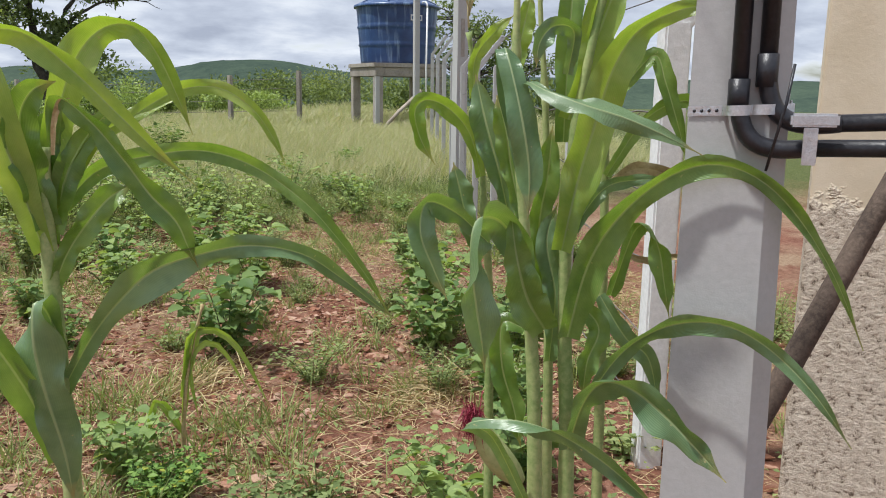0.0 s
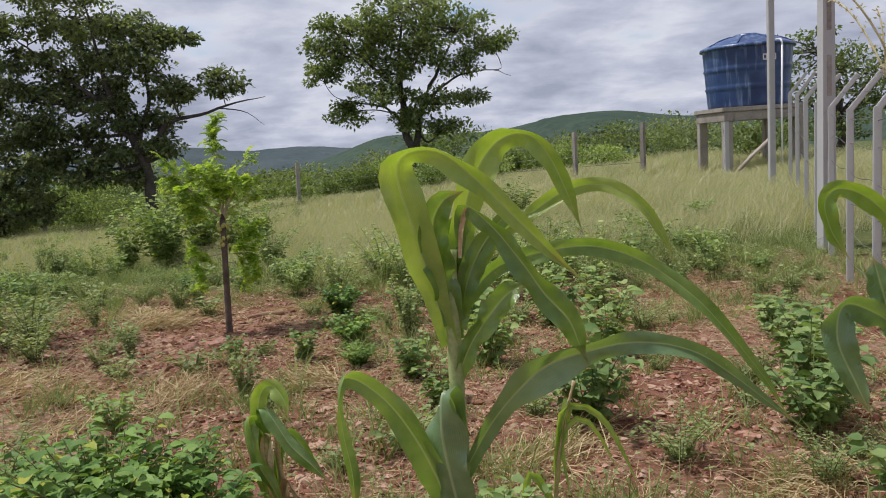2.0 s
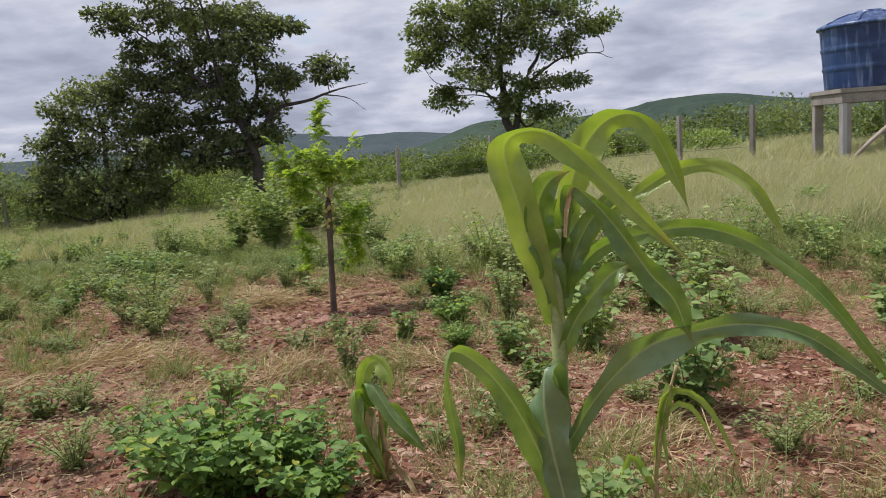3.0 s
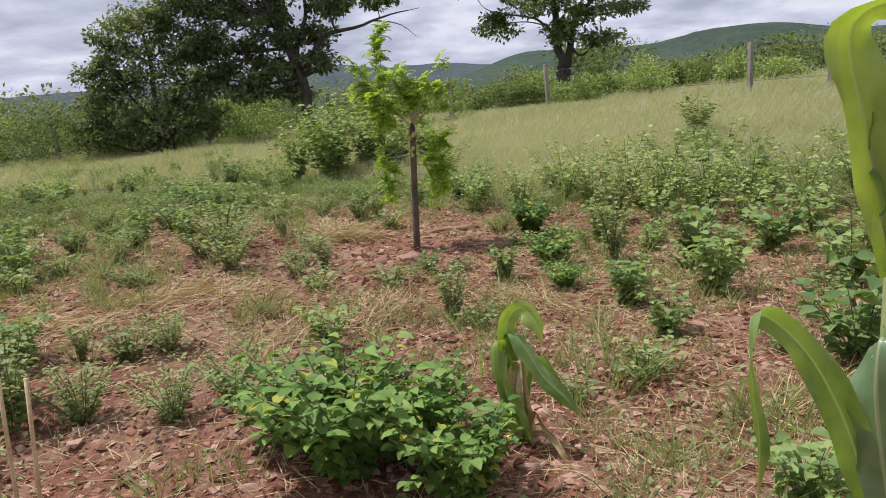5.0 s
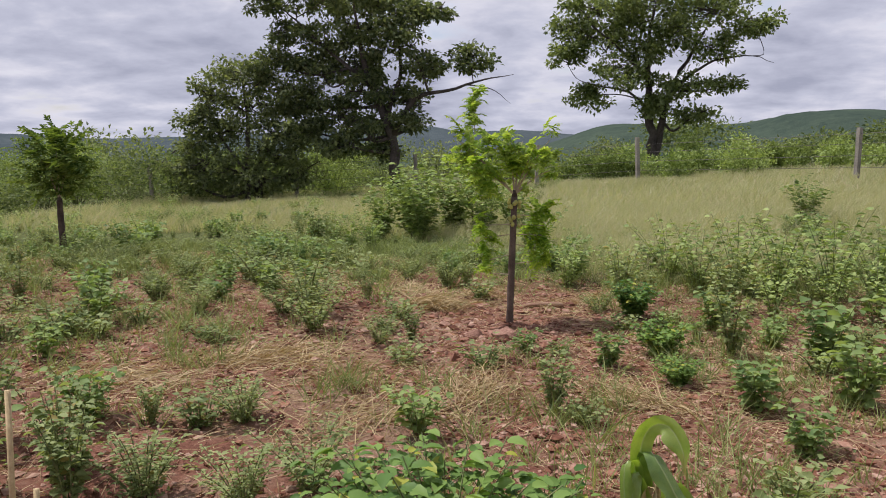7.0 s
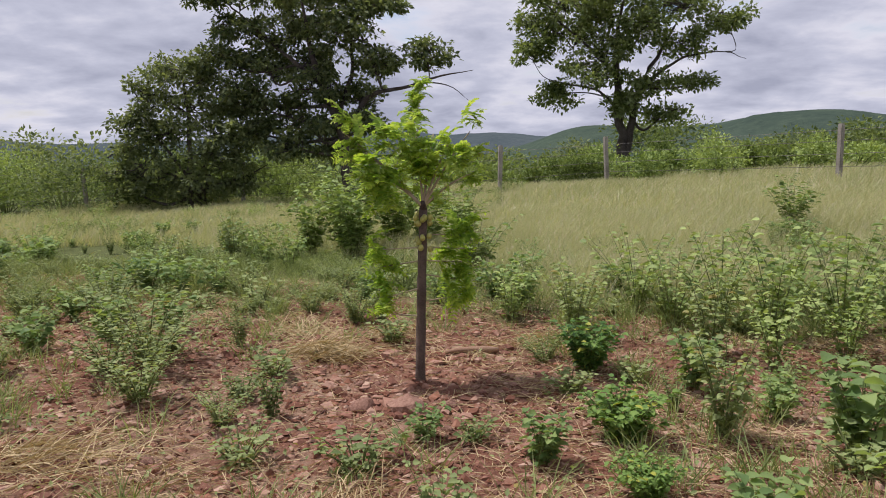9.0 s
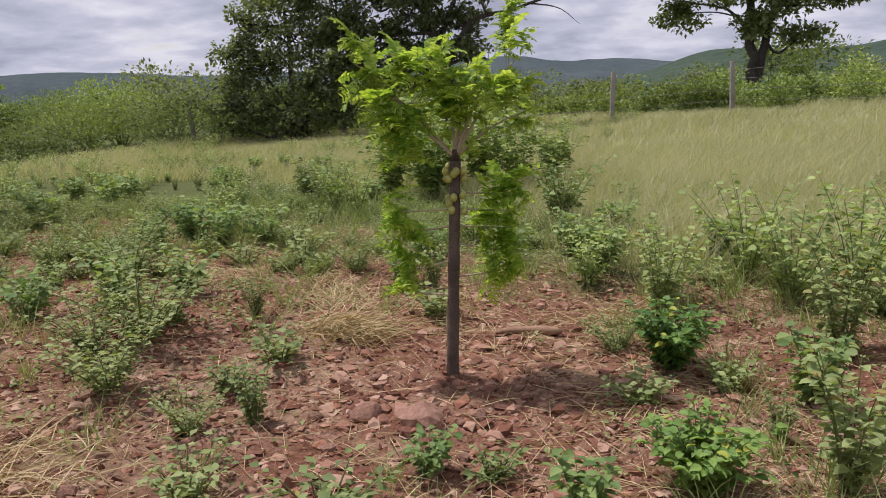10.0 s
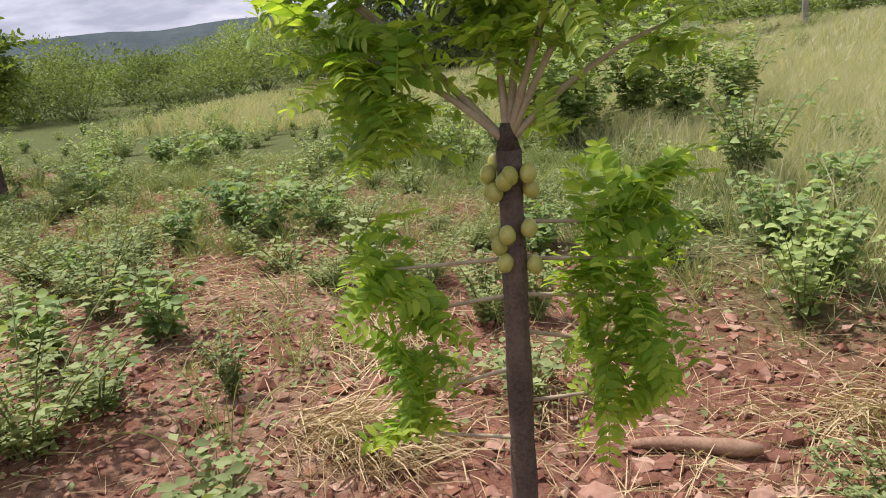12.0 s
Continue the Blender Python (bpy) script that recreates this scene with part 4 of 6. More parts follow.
leaf(cornA, CORN, (0.009, 0, 1.162, 0.056), (-0.022, -0.015, 1.295, 0.086), (-0.031, -0.015, 1.399, 0.08), (-0.002, -0.03, 1.46, 0.062), (0.046, -0.05, 1.48, 0.024))
leaf(cornA, CORN, (0.03, -0.04, 1.35, 0.027), (0.046, -0.06, 1.443, 0.04), (0.105, -0.09, 1.397, 0.06), (0.166, -0.11, 1.314, 0.06), (0.214, -0.12, 1.238, 0.07), (0.265, -0.12, 1.176, 0.073), (0.289, -0.12, 1.114, 0.039), (0.31, -0.11, 1.064, 0.007))
leaf(cornA, CORN_OLD, (0.033, 0.02, 1.215, 0.031), (0.11, 0.03, 1.345, 0.039), (0.208, 0.03, 1.409, 0.042), (0.303, 0.02, 1.463, 0.044), (0.395, 0.0, 1.469, 0.04), (0.469, -0.02, 1.417, 0.032), (0.517, -0.03, 1.34, 0.024), (0.542, -0.03, 1.274, 0.005))
leaf(cornA, CORN, (0.026, 0.03, 1.184, 0.036), (0.116, 0.05, 1.277, 0.05), (0.242, 0.05, 1.311, 0.054), (0.363, 0.04, 1.318, 0.053), (0.478, 0.02, 1.276, 0.049), (0.59, 0, 1.19, 0.046), (0.673, -0.02, 1.091, 0.038), (0.76, -0.03, 0.968, 0.024), (0.818, -0.03, 0.86, 0.005))
leaf(cornA, CORN_BLUE, (0.001, 0, 0.764, 0.038), (0.078, -0.04, 0.908, 0.05), (0.144, -0.07, 0.997, 0.082), (0.212, -0.09, 1.06, 0.112), (0.309, -0.1, 1.091, 0.079), (0.43, -0.1, 1.105, 0.055), (0.556, -0.1, 1.075, 0.05), (0.655, -0.1, 1.006, 0.039), (0.74, -0.1, 0.933, 0.023), (0.83, -0.1, 0.858, 0.005))
leaf(cornA, CORN, (-0.01, 0, 0.611, 0.059), (-0.073, -0.03, 0.808, 0.086), (-0.14, -0.05, 0.948, 0.073), (-0.204, -0.07, 1.029, 0.058), (-0.254, -0.09, 1.065, 0.047), (-0.275, -0.12, 1.046, 0.038), (-0.269, -0.13, 0.94, 0.038), (-0.256, -0.13, 0.839, 0.036), (-0.257, -0.13, 0.709, 0.011))
leaf(cornA, CORN_BLUE, (0.009, -0.01, 0.873, 0.043), (-0.009, -0.02, 0.962, 0.062), (-0.034, -0.045, 1.0, 0.086), (-0.043, -0.06, 0.914, 0.114), (-0.028, -0.06, 0.79, 0.11), (-0.0, -0.05, 0.635, 0.085), (0.011, -0.04, 0.5, 0.012))
leaf(cornA, CORN, (-0.001, 0, 1.003, 0.037), (0.04, -0.01, 1.099, 0.051), (0.088, -0.02, 1.17, 0.069), (0.138, -0.02, 1.224, 0.069), (0.191, -0.03, 1.255, 0.011))
leaf(cornA, CORN, (0.011, 0.01, 1.146, 0.057), (0.057, 0.015, 1.286, 0.07), (0.114, 0.02, 1.378, 0.05), (0.181, 0.02, 1.439, 0.014))
leaf(cornA, CORN, (0.001, 0.02, 1.115, 0.057), (-0.007, 0.025, 1.245, 0.079), (0.013, 0.03, 1.357, 0.079), (0.051, 0.03, 1.426, 0.042))
leaf(cornA, DRYHUSK, (0.028, -0.05, 1.324, 0.009), (0.035, -0.055, 1.39, 0.013), (0.049, -0.06, 1.435, 0.016), (0.069, -0.07, 1.445, 0.006))

# the clump beside the meter pole
U, V = (0.905, -0.424, 0), (0.424, 0.905, 0)
C = np.array([0.06, 0.02]) + np.array(U[:2]) * 0.19 + np.array(V[:2]) * 1.62


def clump_plant(u, v, top, path, seed, size=0.34, branches=14, thick=0.018):
    at = C + np.array(U[:2]) * u + np.array(V[:2]) * v
    z = ground_z(*at)
    mp = thing("maize_plant", at[0], at[1], z, "tall green maize plant with an open straw-coloured tassel", "maize plant", "maize plants")
    pts = local([(path[0][0] + 0.015, 0, -0.03)] + [(a, 0, c - z) for a, c in path] + [(path[-1][0], 0, top - 0.2 - z)], U, V)
    p = curve_through(pts, 40)
    t = np.linspace(0, 1, 40)
    part("stalk", tube(p, thick + (0.005 - thick) * t ** 1.6 + 0.003 * (np.abs(np.sin(t * math.pi * 8)) < 0.18), 10), HUSK, mp)
    tassel(mp, p[-1], size, branches, TASSEL, seed)
    return mp


p1 = clump_plant(-0.03, 0.0, 1.98, ((0.054, 0.67), (0.035, 0.98), (0.013, 1.21), (-0.007, 1.44), (-0.014, 1.57)), 31, thick=0.020)
p2 = clump_plant(0.045, 0.02, 2.1, ((0.053, 0.66), (0.036, 0.97), (0.03, 1.235), (0.048, 1.46), (0.086, 1.70)), 32, thick=0.021)
p3 = clump_plant(-0.12, 0.22, 1.80, ((0.055, 0.7), (0.049, 1.0), (0.032, 1.2), (0.014, 1.43), (-0.012, 1.60)), 33, 0.32, 8, 0.014)
p4 = clump_plant(0.17, 0.16, 2.15, ((0.025, 0.79), (0.013, 1.185), (0.004, 1.49), (0.013, 1.78)), 34, thick=0.015)
p5 = clump_plant(0.02, 0.13, 1.9, ((0.049, 0.67), (0.037, 1.06), (0.016, 1.43), (-0.003, 1.64)), 35, 0.30, 8, 0.015)
leaf(p1, CORN_BLUE, (0.028, 0, 1.026, 0.035), (0.008, -0.02, 1.137, 0.062), (-0.039, -0.05, 1.214, 0.093), (-0.088, -0.11, 1.226, 0.108), (-0.101, -0.14, 1.165, 0.111), (-0.09, -0.14, 1.068, 0.089), (-0.075, -0.13, 0.981, 0.058), (-0.068, -0.12, 0.921, 0.009), ax=U, ay=V)
leaf(p1, CORN, (0.063, -0.02, 0.98, 0.069), (0.02, -0.05, 1.056, 0.092), (-0.006, -0.06, 1.147, 0.062), (-0.019, -0.06, 1.234, 0.013), ax=U, ay=V)
leaf(p1, CORN_BLUE, (0.005, 0, 1.306, 0.028), (-0.027, 0, 1.473, 0.044), (-0.039, -0.02, 1.555, 0.043), (-0.028, -0.06, 1.515, 0.049), (-0.004, -0.08, 1.413, 0.066), (0.012, -0.08, 1.317, 0.066), (0.011, -0.08, 1.224, 0.013), ax=U, ay=V)
leaf(p1, CORN, (0.008, 0, 1.214, 0.028), (-0.016, 0.01, 1.316, 0.052), (-0.03, 0.01, 1.4, 0.058), (-0.049, 0.02, 1.464, 0.023), ax=U, ay=V)
leaf(p1, CORN_BLUE, (0.013, -0.02, 1.408, 0.015), (-0.004, -0.05, 1.488, 0.017), (0.039, -0.12, 1.472, 0.035), (0.101, -0.16, 1.449, 0.052), (0.174, -0.18, 1.426, 0.049), (0.251, -0.18, 1.394, 0.025), (0.314, -0.18, 1.363, 0.004), ax=U, ay=V)
leaf(p1, CORN_BLUE, (0.03, -0.06, 0.604, 0.029), (-0.053, -0.18, 0.808, 0.029), (-0.107, -0.24, 0.862, 0.036), (-0.037, -0.27, 0.886, 0.049), (0.049, -0.29, 0.872, 0.055), (0.13, -0.3, 0.826, 0.047), (0.206, -0.3, 0.761, 0.031), (0.255, -0.3, 0.713, 0.005), ax=U, ay=V)
leaf(p1, CORN, (0.027, 0.04, 0.964, 0.03), (-0.022, 0.05, 0.972, 0.048), (-0.019, 0.05, 0.871, 0.063), (0.01, 0.05, 0.77, 0.051), (0.028, 0.05, 0.679, 0.01), ax=U, ay=V)
leaf(p1, CORN_BLUE, (0.091, 0.0, 1.506, 0.024), (0.095, -0.03, 1.586, 0.032), (0.053, -0.06, 1.595, 0.044), (0.025, -0.07, 1.564, 0.044), (0.019, -0.07, 1.517, 0.008), ax=U, ay=V)
leaf(p1, CORN_OLD, (-0.012, 0.05, 1.517, 0.034), (0.006, 0.05, 1.606, 0.052), (0.019, 0.05, 1.666, 0.013), ax=U, ay=V)
leaf(p2, CORN_OLD, (0.019, -0.02, 1.146, 0.041), (0.044, -0.02, 1.284, 0.081), (0.077, -0.02, 1.413, 0.093), (0.101, -0.04, 1.515, 0.086), (0.143, -0.05, 1.588, 0.068), (0.204, -0.07, 1.623, 0.048), (0.261, -0.09, 1.633, 0.026), (0.323, -0.1, 1.606, 0.02), (0.378, -0.11, 1.576, 0.005), ax=U, ay=V)
leaf(p2, CORN_OLD, (0.025, 0.01, 1.416, 0.045), (0.09, 0.01, 1.62, 0.068), (0.129, 0.01, 1.731, 0.063), (0.179, 0.01, 1.824, 0.043), (0.235, 0.01, 1.889, 0.009), ax=U, ay=V)
leaf(p4, CORN, (-0.1, -0.08, 1.366, 0.042), (-0.098, -0.08, 1.55, 0.06), (-0.091, -0.08, 1.717, 0.052), (-0.079, -0.08, 1.836, 0.045), (-0.057, -0.08, 1.931, 0.009), ax=U, ay=V)
leaf(p4, CORN_OLD, (-0.079, -0.07, 1.459, 0.035), (-0.046, -0.07, 1.629, 0.053), (-0.018, -0.07, 1.75, 0.052), (0.014, -0.07, 1.858, 0.033), (0.048, -0.07, 1.926, 0.007), ax=U, ay=V)
leaf(p2, CORN, (0.036, -0.04, 0.964, 0.057), (0.067, -0.06, 1.122, 0.082), (0.118, -0.09, 1.228, 0.071), (0.197, -0.12, 1.31, 0.054), (0.277, -0.14, 1.341, 0.047), (0.357, -0.16, 1.319, 0.04), (0.434, -0.17, 1.251, 0.034), (0.521, -0.17, 1.13, 0.022), (0.592, -0.17, 0.985, 0.004), ax=U, ay=V)
leaf(p2, CORN_BLUE, (0.053, -0.04, 0.77, 0.03), (0.131, -0.08, 0.929, 0.038), (0.188, -0.14, 1.009, 0.051), (0.253, -0.18, 1.042, 0.053), (0.315, -0.22, 1.043, 0.047), (0.385, -0.24, 1.004, 0.039), (0.464, -0.26, 0.926, 0.029), (0.537, -0.27, 0.826, 0.006), ax=U, ay=V)
leaf(p2, CORN_BLUE, (0.041, -0.08, 0.729, 0.046), (0.054, -0.15, 0.858, 0.054), (0.083, -0.19, 0.92, 0.069), (0.127, -0.23, 0.925, 0.081), (0.178, -0.26, 0.892, 0.081), (0.227, -0.29, 0.846, 0.058), (0.289, -0.32, 0.781, 0.009), ax=U, ay=V)
leaf(p2, CORN_BLUE, (0.043, 0.0, 1.188, 0.027), (0.104, 0.0, 1.274, 0.036), (0.171, 0.0, 1.294, 0.029), (0.242, 0.0, 1.294, 0.006), ax=U, ay=V)
leaf(p2, CORN, (0.046, 0.01, 1.043, 0.047), (0.111, 0.01, 0.972, 0.052), (0.088, 0.0, 0.895, 0.054), (0.082, 0.0, 0.814, 0.014), ax=U, ay=V)
leaf(p3, CORN_BLUE, (0.037, -0.1, 1.139, 0.031), (-0.032, -0.12, 1.205, 0.053), (-0.099, -0.16, 1.236, 0.066), (-0.113, -0.175, 1.172, 0.069), (-0.084, -0.18, 1.095, 0.05), (-0.053, -0.18, 1.024, 0.01), ax=U, ay=V)
leaf(p3, CORN_BLUE, (0.079, -0.12, 1.206, 0.027), (0.052, -0.13, 1.311, 0.062), (0.023, -0.13, 1.409, 0.08), (0.001, -0.12, 1.505, 0.017), ax=U, ay=V)
leaf(p3, CORN_BLUE, (0.02, -0.02, 1.094, 0.026), (-0.008, -0.03, 1.175, 0.051), (-0.028, -0.03, 1.252, 0.064), (-0.042, -0.03, 1.31, 0.015), ax=U, ay=V)
leaf(p3, CORN_OLD, (0.022, -0.02, 1.277, 0.025), (-0.005, -0.02, 1.373, 0.04), (-0.053, -0.03, 1.43, 0.048), (-0.103, -0.04, 1.45, 0.042), (-0.13, -0.055, 1.425, 0.045), (-0.118, -0.055, 1.366, 0.042), (-0.084, -0.055, 1.306, 0.008), ax=U, ay=V)
leaf(p3, CORN_OLD, (-0.0, -0.02, 1.454, 0.019), (0.004, -0.02, 1.543, 0.032), (0.045, -0.03, 1.599, 0.037), (0.086, -0.03, 1.635, 0.007), ax=U, ay=V)
leaf(p4, CORN, (0.024, -0.06, 1.024, 0.029), (0.06, -0.08, 1.166, 0.04), (0.084, -0.11, 1.194, 0.044), (0.11, -0.12, 1.14, 0.055), (0.125, -0.12, 1.069, 0.042), (0.141, -0.12, 0.991, 0.006), ax=U, ay=V)
leaf(p4, CORN, (0.004, -0.04, 1.291, 0.024), (0.079, -0.04, 1.411, 0.035), (0.156, -0.04, 1.455, 0.037), (0.203, -0.04, 1.434, 0.026), (0.218, -0.04, 1.364, 0.006), ax=U, ay=V)
leaf(p4, CORN, (0.024, -0.06, 1.481, 0.028), (0.088, -0.06, 1.55, 0.039), (0.113, -0.07, 1.493, 0.044), (0.147, -0.07, 1.401, 0.03), (0.171, -0.07, 1.326, 0.006), ax=U, ay=V)
leaf(p4, CORN_BLUE, (0.0, -0.06, 1.024, 0.032), (0.059, -0.08, 0.932, 0.053), (0.108, -0.1, 0.89, 0.048), (0.137, -0.1, 0.778, 0.01), ax=U, ay=V)
leaf(p4, DRYHUSK, (0.008, -0.03, 1.265, 0.019), (0.076, -0.03, 1.308, 0.031), (0.181, -0.03, 1.285, 0.033), (0.257, -0.03, 1.265, 0.006), ax=U, ay=V)
leaf(p4, DRYHUSK, (0.051, -0.03, 1.117, 0.012), (0.111, -0.03, 1.099, 0.02), (0.169, -0.03, 1.109, 0.017), (0.205, -0.03, 1.101, 0.005), ax=U, ay=V)
leaf(p5, CORN, (0.031, -0.03, 1.021, 0.032), (0.008, -0.03, 1.17, 0.06), (0.022, -0.03, 1.292, 0.06), (0.029, -0.03, 1.4, 0.024), ax=U, ay=V)
leaf(p5, CORN_BLUE, (0.039, -0.05, 0.875, 0.032), (0.046, -0.05, 1.027, 0.06), (0.023, -0.05, 1.15, 0.06), (0.044, -0.05, 1.236, 0.012), ax=U, ay=V)
e = local([(0.02, -0.03, 0.66), (-0.055, -0.06, 0.74), (-0.085, -0.07, 0.83)], U, V)
part("ear", tube(bezier(e, 10), [0.014, 0.024, 0.029, 0.031, 0.031, 0.029, 0.026, 0.022, 0.017, 0.011], 10), HUSK, p1, "green husked ear")
d = rng.normal(size=(520, 3)) * [0.014, 0.014, 0.026] + [-0.004, 0, 0.0]
part("silk", blades(np.repeat([e[-1] + np.array([0, 0, -0.01])], 520, 0) + rng.normal(size=(520, 3)) * 0.009, e[-1] + d + [0, 0, -0.03], 0.0024, 0.35), SILK, p1, "dark red silk")

# stunted and broken plants
stub = thing("broken_maize", -0.75, 3.45, ground_z(-0.75, 3.45), "small wilted maize plant with folded yellow-green blades", "maize plant", "maize plants")
part("stalk", stalk([(0, 0, -0.03), (-0.01, 0, 0.1), (-0.03, 0, 0.22), (-0.03, 0, 0.36)], 0.018, 0.009, 4), DRYHUSK, stub)
leaf(stub, CORN_OLD, (-0.045, 0, 0.042, 0.046), (-0.071, -0.01, 0.291, 0.068), (-0.09, -0.02, 0.484, 0.075), (-0.063, -0.02, 0.586, 0.075), (-0.006, -0.04, 0.609, 0.074), (0.04, -0.07, 0.545, 0.086), (0.05, -0.08, 0.462, 0.017))
leaf(stub, CORN, (-0.044, 0, 0.066, 0.046), (-0.076, 0, 0.335, 0.059), (-0.067, -0.02, 0.507, 0.066), (-0.022, -0.06, 0.474, 0.074), (0.049, -0.08, 0.354, 0.078), (0.133, -0.09, 0.265, 0.065), (0.211, -0.09, 0.171, 0.013))
leaf(stub, CORN_OLD, (-0.057, 0, 0.042, 0.041), (-0.088, -0.02, 0.295, 0.054), (-0.105, -0.04, 0.464, 0.053), (-0.134, -0.06, 0.476, 0.053), (-0.133, -0.08, 0.367, 0.062), (-0.099, -0.08, 0.225, 0.058), (-0.063, -0.08, 0.057, 0.018))
leaf(stub, CORN_OLD, (-0.046, 0, 0.017, 0.046), (-0.067, -0.03, 0.251, 0.067), (-0.085, -0.05, 0.402, 0.075), (-0.11, -0.07, 0.456, 0.053), (-0.099, -0.09, 0.301, 0.07), (-0.034, -0.1, 0.163, 0.066), (0.005, -0.1, 0.068, 0.018))
leaf(stub, DRYHUSK, (-0.057, 0, 0.042, 0.032), (-0.064, -0.04, 0.207, 0.04), (-0.072, -0.05, 0.355, 0.04), (-0.041, -0.06, 0.405, 0.031), (-0.037, -0.08, 0.273, 0.035), (-0.048, -0.08, 0.13, 0.013))
leaf(stub, DRYHUSK, (-0.033, 0, 0.067, 0.032), (0.009, -0.05, 0.188, 0.036), (0.073, -0.09, 0.111, 0.035), (0.135, -0.12, 0.019, 0.026), (0.176, -0.12, -0.041, 0.009))
leaf(stub, DRYHUSK, (-0.034, 0, 0.042, 0.027), (0.026, -0.03, 0.094, 0.032), (0.103, -0.04, 0.05, 0.027), (0.191, -0.05, 0.031, 0.009))
leaf(stub, DRYHUSK, (-0.046, 0, 0.017, 0.028), (-0.096, -0.06, 0.096, 0.031), (-0.117, -0.1, 0.067, 0.022), (-0.083, -0.13, 0.022, 0.009))
leaf(stub, CORN, (-0.044, 0, 0.066, 0.037), (-0.024, 0.02, 0.278, 0.054), (0.025, 0.03, 0.37, 0.059), (0.099, 0.04, 0.269, 0.059), (0.151, 0.05, 0.142, 0.011))
small = thing("broken_maize", 0.38, 3.05, ground_z(0.38, 3.05), "spindly broken maize plant with a bent pale stalk", "maize plant", "maize plants")
part("stalk", stalk([(0, 0, -0.03), (0.0, 0, 0.25), (0.02, 0, 0.4), (0.10, 0, 0.66)], 0.011, 0.005, 4), DRYHUSK, small)
for k, pts in enumerate(([(0, 0, 0.3), (0.05, 0, 0.55), (0.2, 0, 0.5), (0.34, -0.03, 0.2)], [(0, 0, 0.2), (0.04, 0, 0.45), (0.14, 0, 0.5), (0.26, 0, 0.28)], [(0.03, 0, 0.38), (0.08, 0, 0.6), (0.04, 0, 0.45), (0.06, -0.02, 0.2)], [(0, 0, 0.15), (-0.08, 0, 0.3), (-0.12, 0, 0.2), (-0.18, 0, 0.02)])):
    part("blade", blade(pts, 0.032, (0.1, -1, 0), 25, 50, 14, 330 + k), CORN_OLD, small)
for k, (x, y, h, tx) in enumerate(((-1.755, 1.79, 1.16 - ground_z(-1.755, 1.79), 0.012), (-1.735, 1.81, 1.00 - ground_z(-1.735, 1.81), 0.01), (-1.71, 1.83, 0.97 - ground_z(-1.71, 1.83), 0.03))):
    st = thing("dry_stalk", x, y, ground_z(x, y), "dry straw-coloured plant stalk standing in the soil", "dry stalk", "dry stalks")
    part("cane", tube(bezier([(-tx, 0, -0.03), (tx * 0.4, 0, h * 0.5), (tx, 0.02, h)], 8), np.linspace(0.0055, 0.0045, 8), 7), DRYHUSK, st)


# ---------------------------------------------------------------- saplings with feathered leaves
def frond(length, pairs, leaflet, seed):
    g = np.random.default_rng(seed)
    path = bezier([(0, 0, 0), (length * 0.35, 0, length * 0.10), (length * 0.75, 0, 0.0), (length, 0, -length * 0.22)], 14)
    t = np.linspace(0.14, 1, pairs)
    at = np.stack([np.interp(t, np.linspace(0, 1, 14), path[:, c]) for c in range(3)], 1)
    s = Shape()
    out = [tube(path, np.linspace(0.0022, 0.001, 14), 4, False)]
    for sgn in (-1, 1):
        d = np.stack([np.full(pairs, 0.45), np.full(pairs, sgn * 1.0), -0.25 + 0.2 * g.normal(size=pairs)], 1) + 0.12 * g.normal(size=(pairs, 3))
        nrm = np.stack([g.normal(size=pairs) * 0.2, g.normal(size=pairs) * 0.2 - sgn * 0.2, np.ones(pairs)], 1)
        L = leaflet * (1 - 0.35 * np.abs(t - 0.5)) * (0.85 + 0.3 * g.random(pairs))
        out.append(leaves(at, d, nrm, L, L * 0.46, 0.14, True))
    return join(*out)


FRONDS = [frond(0.15 + 0.02 * k, 9 + k % 3, 0.043, 400 + k).mesh("frond", (PINNATE, PINNATE, PINNATE_OLD, PINNATE_OLD)[k]) for k in range(4)]


DULL = [frond(0.15 + 0.02 * k, 9 + k % 3, 0.043, 410 + k).mesh("frond", OLD_FROND) for k in range(4)]


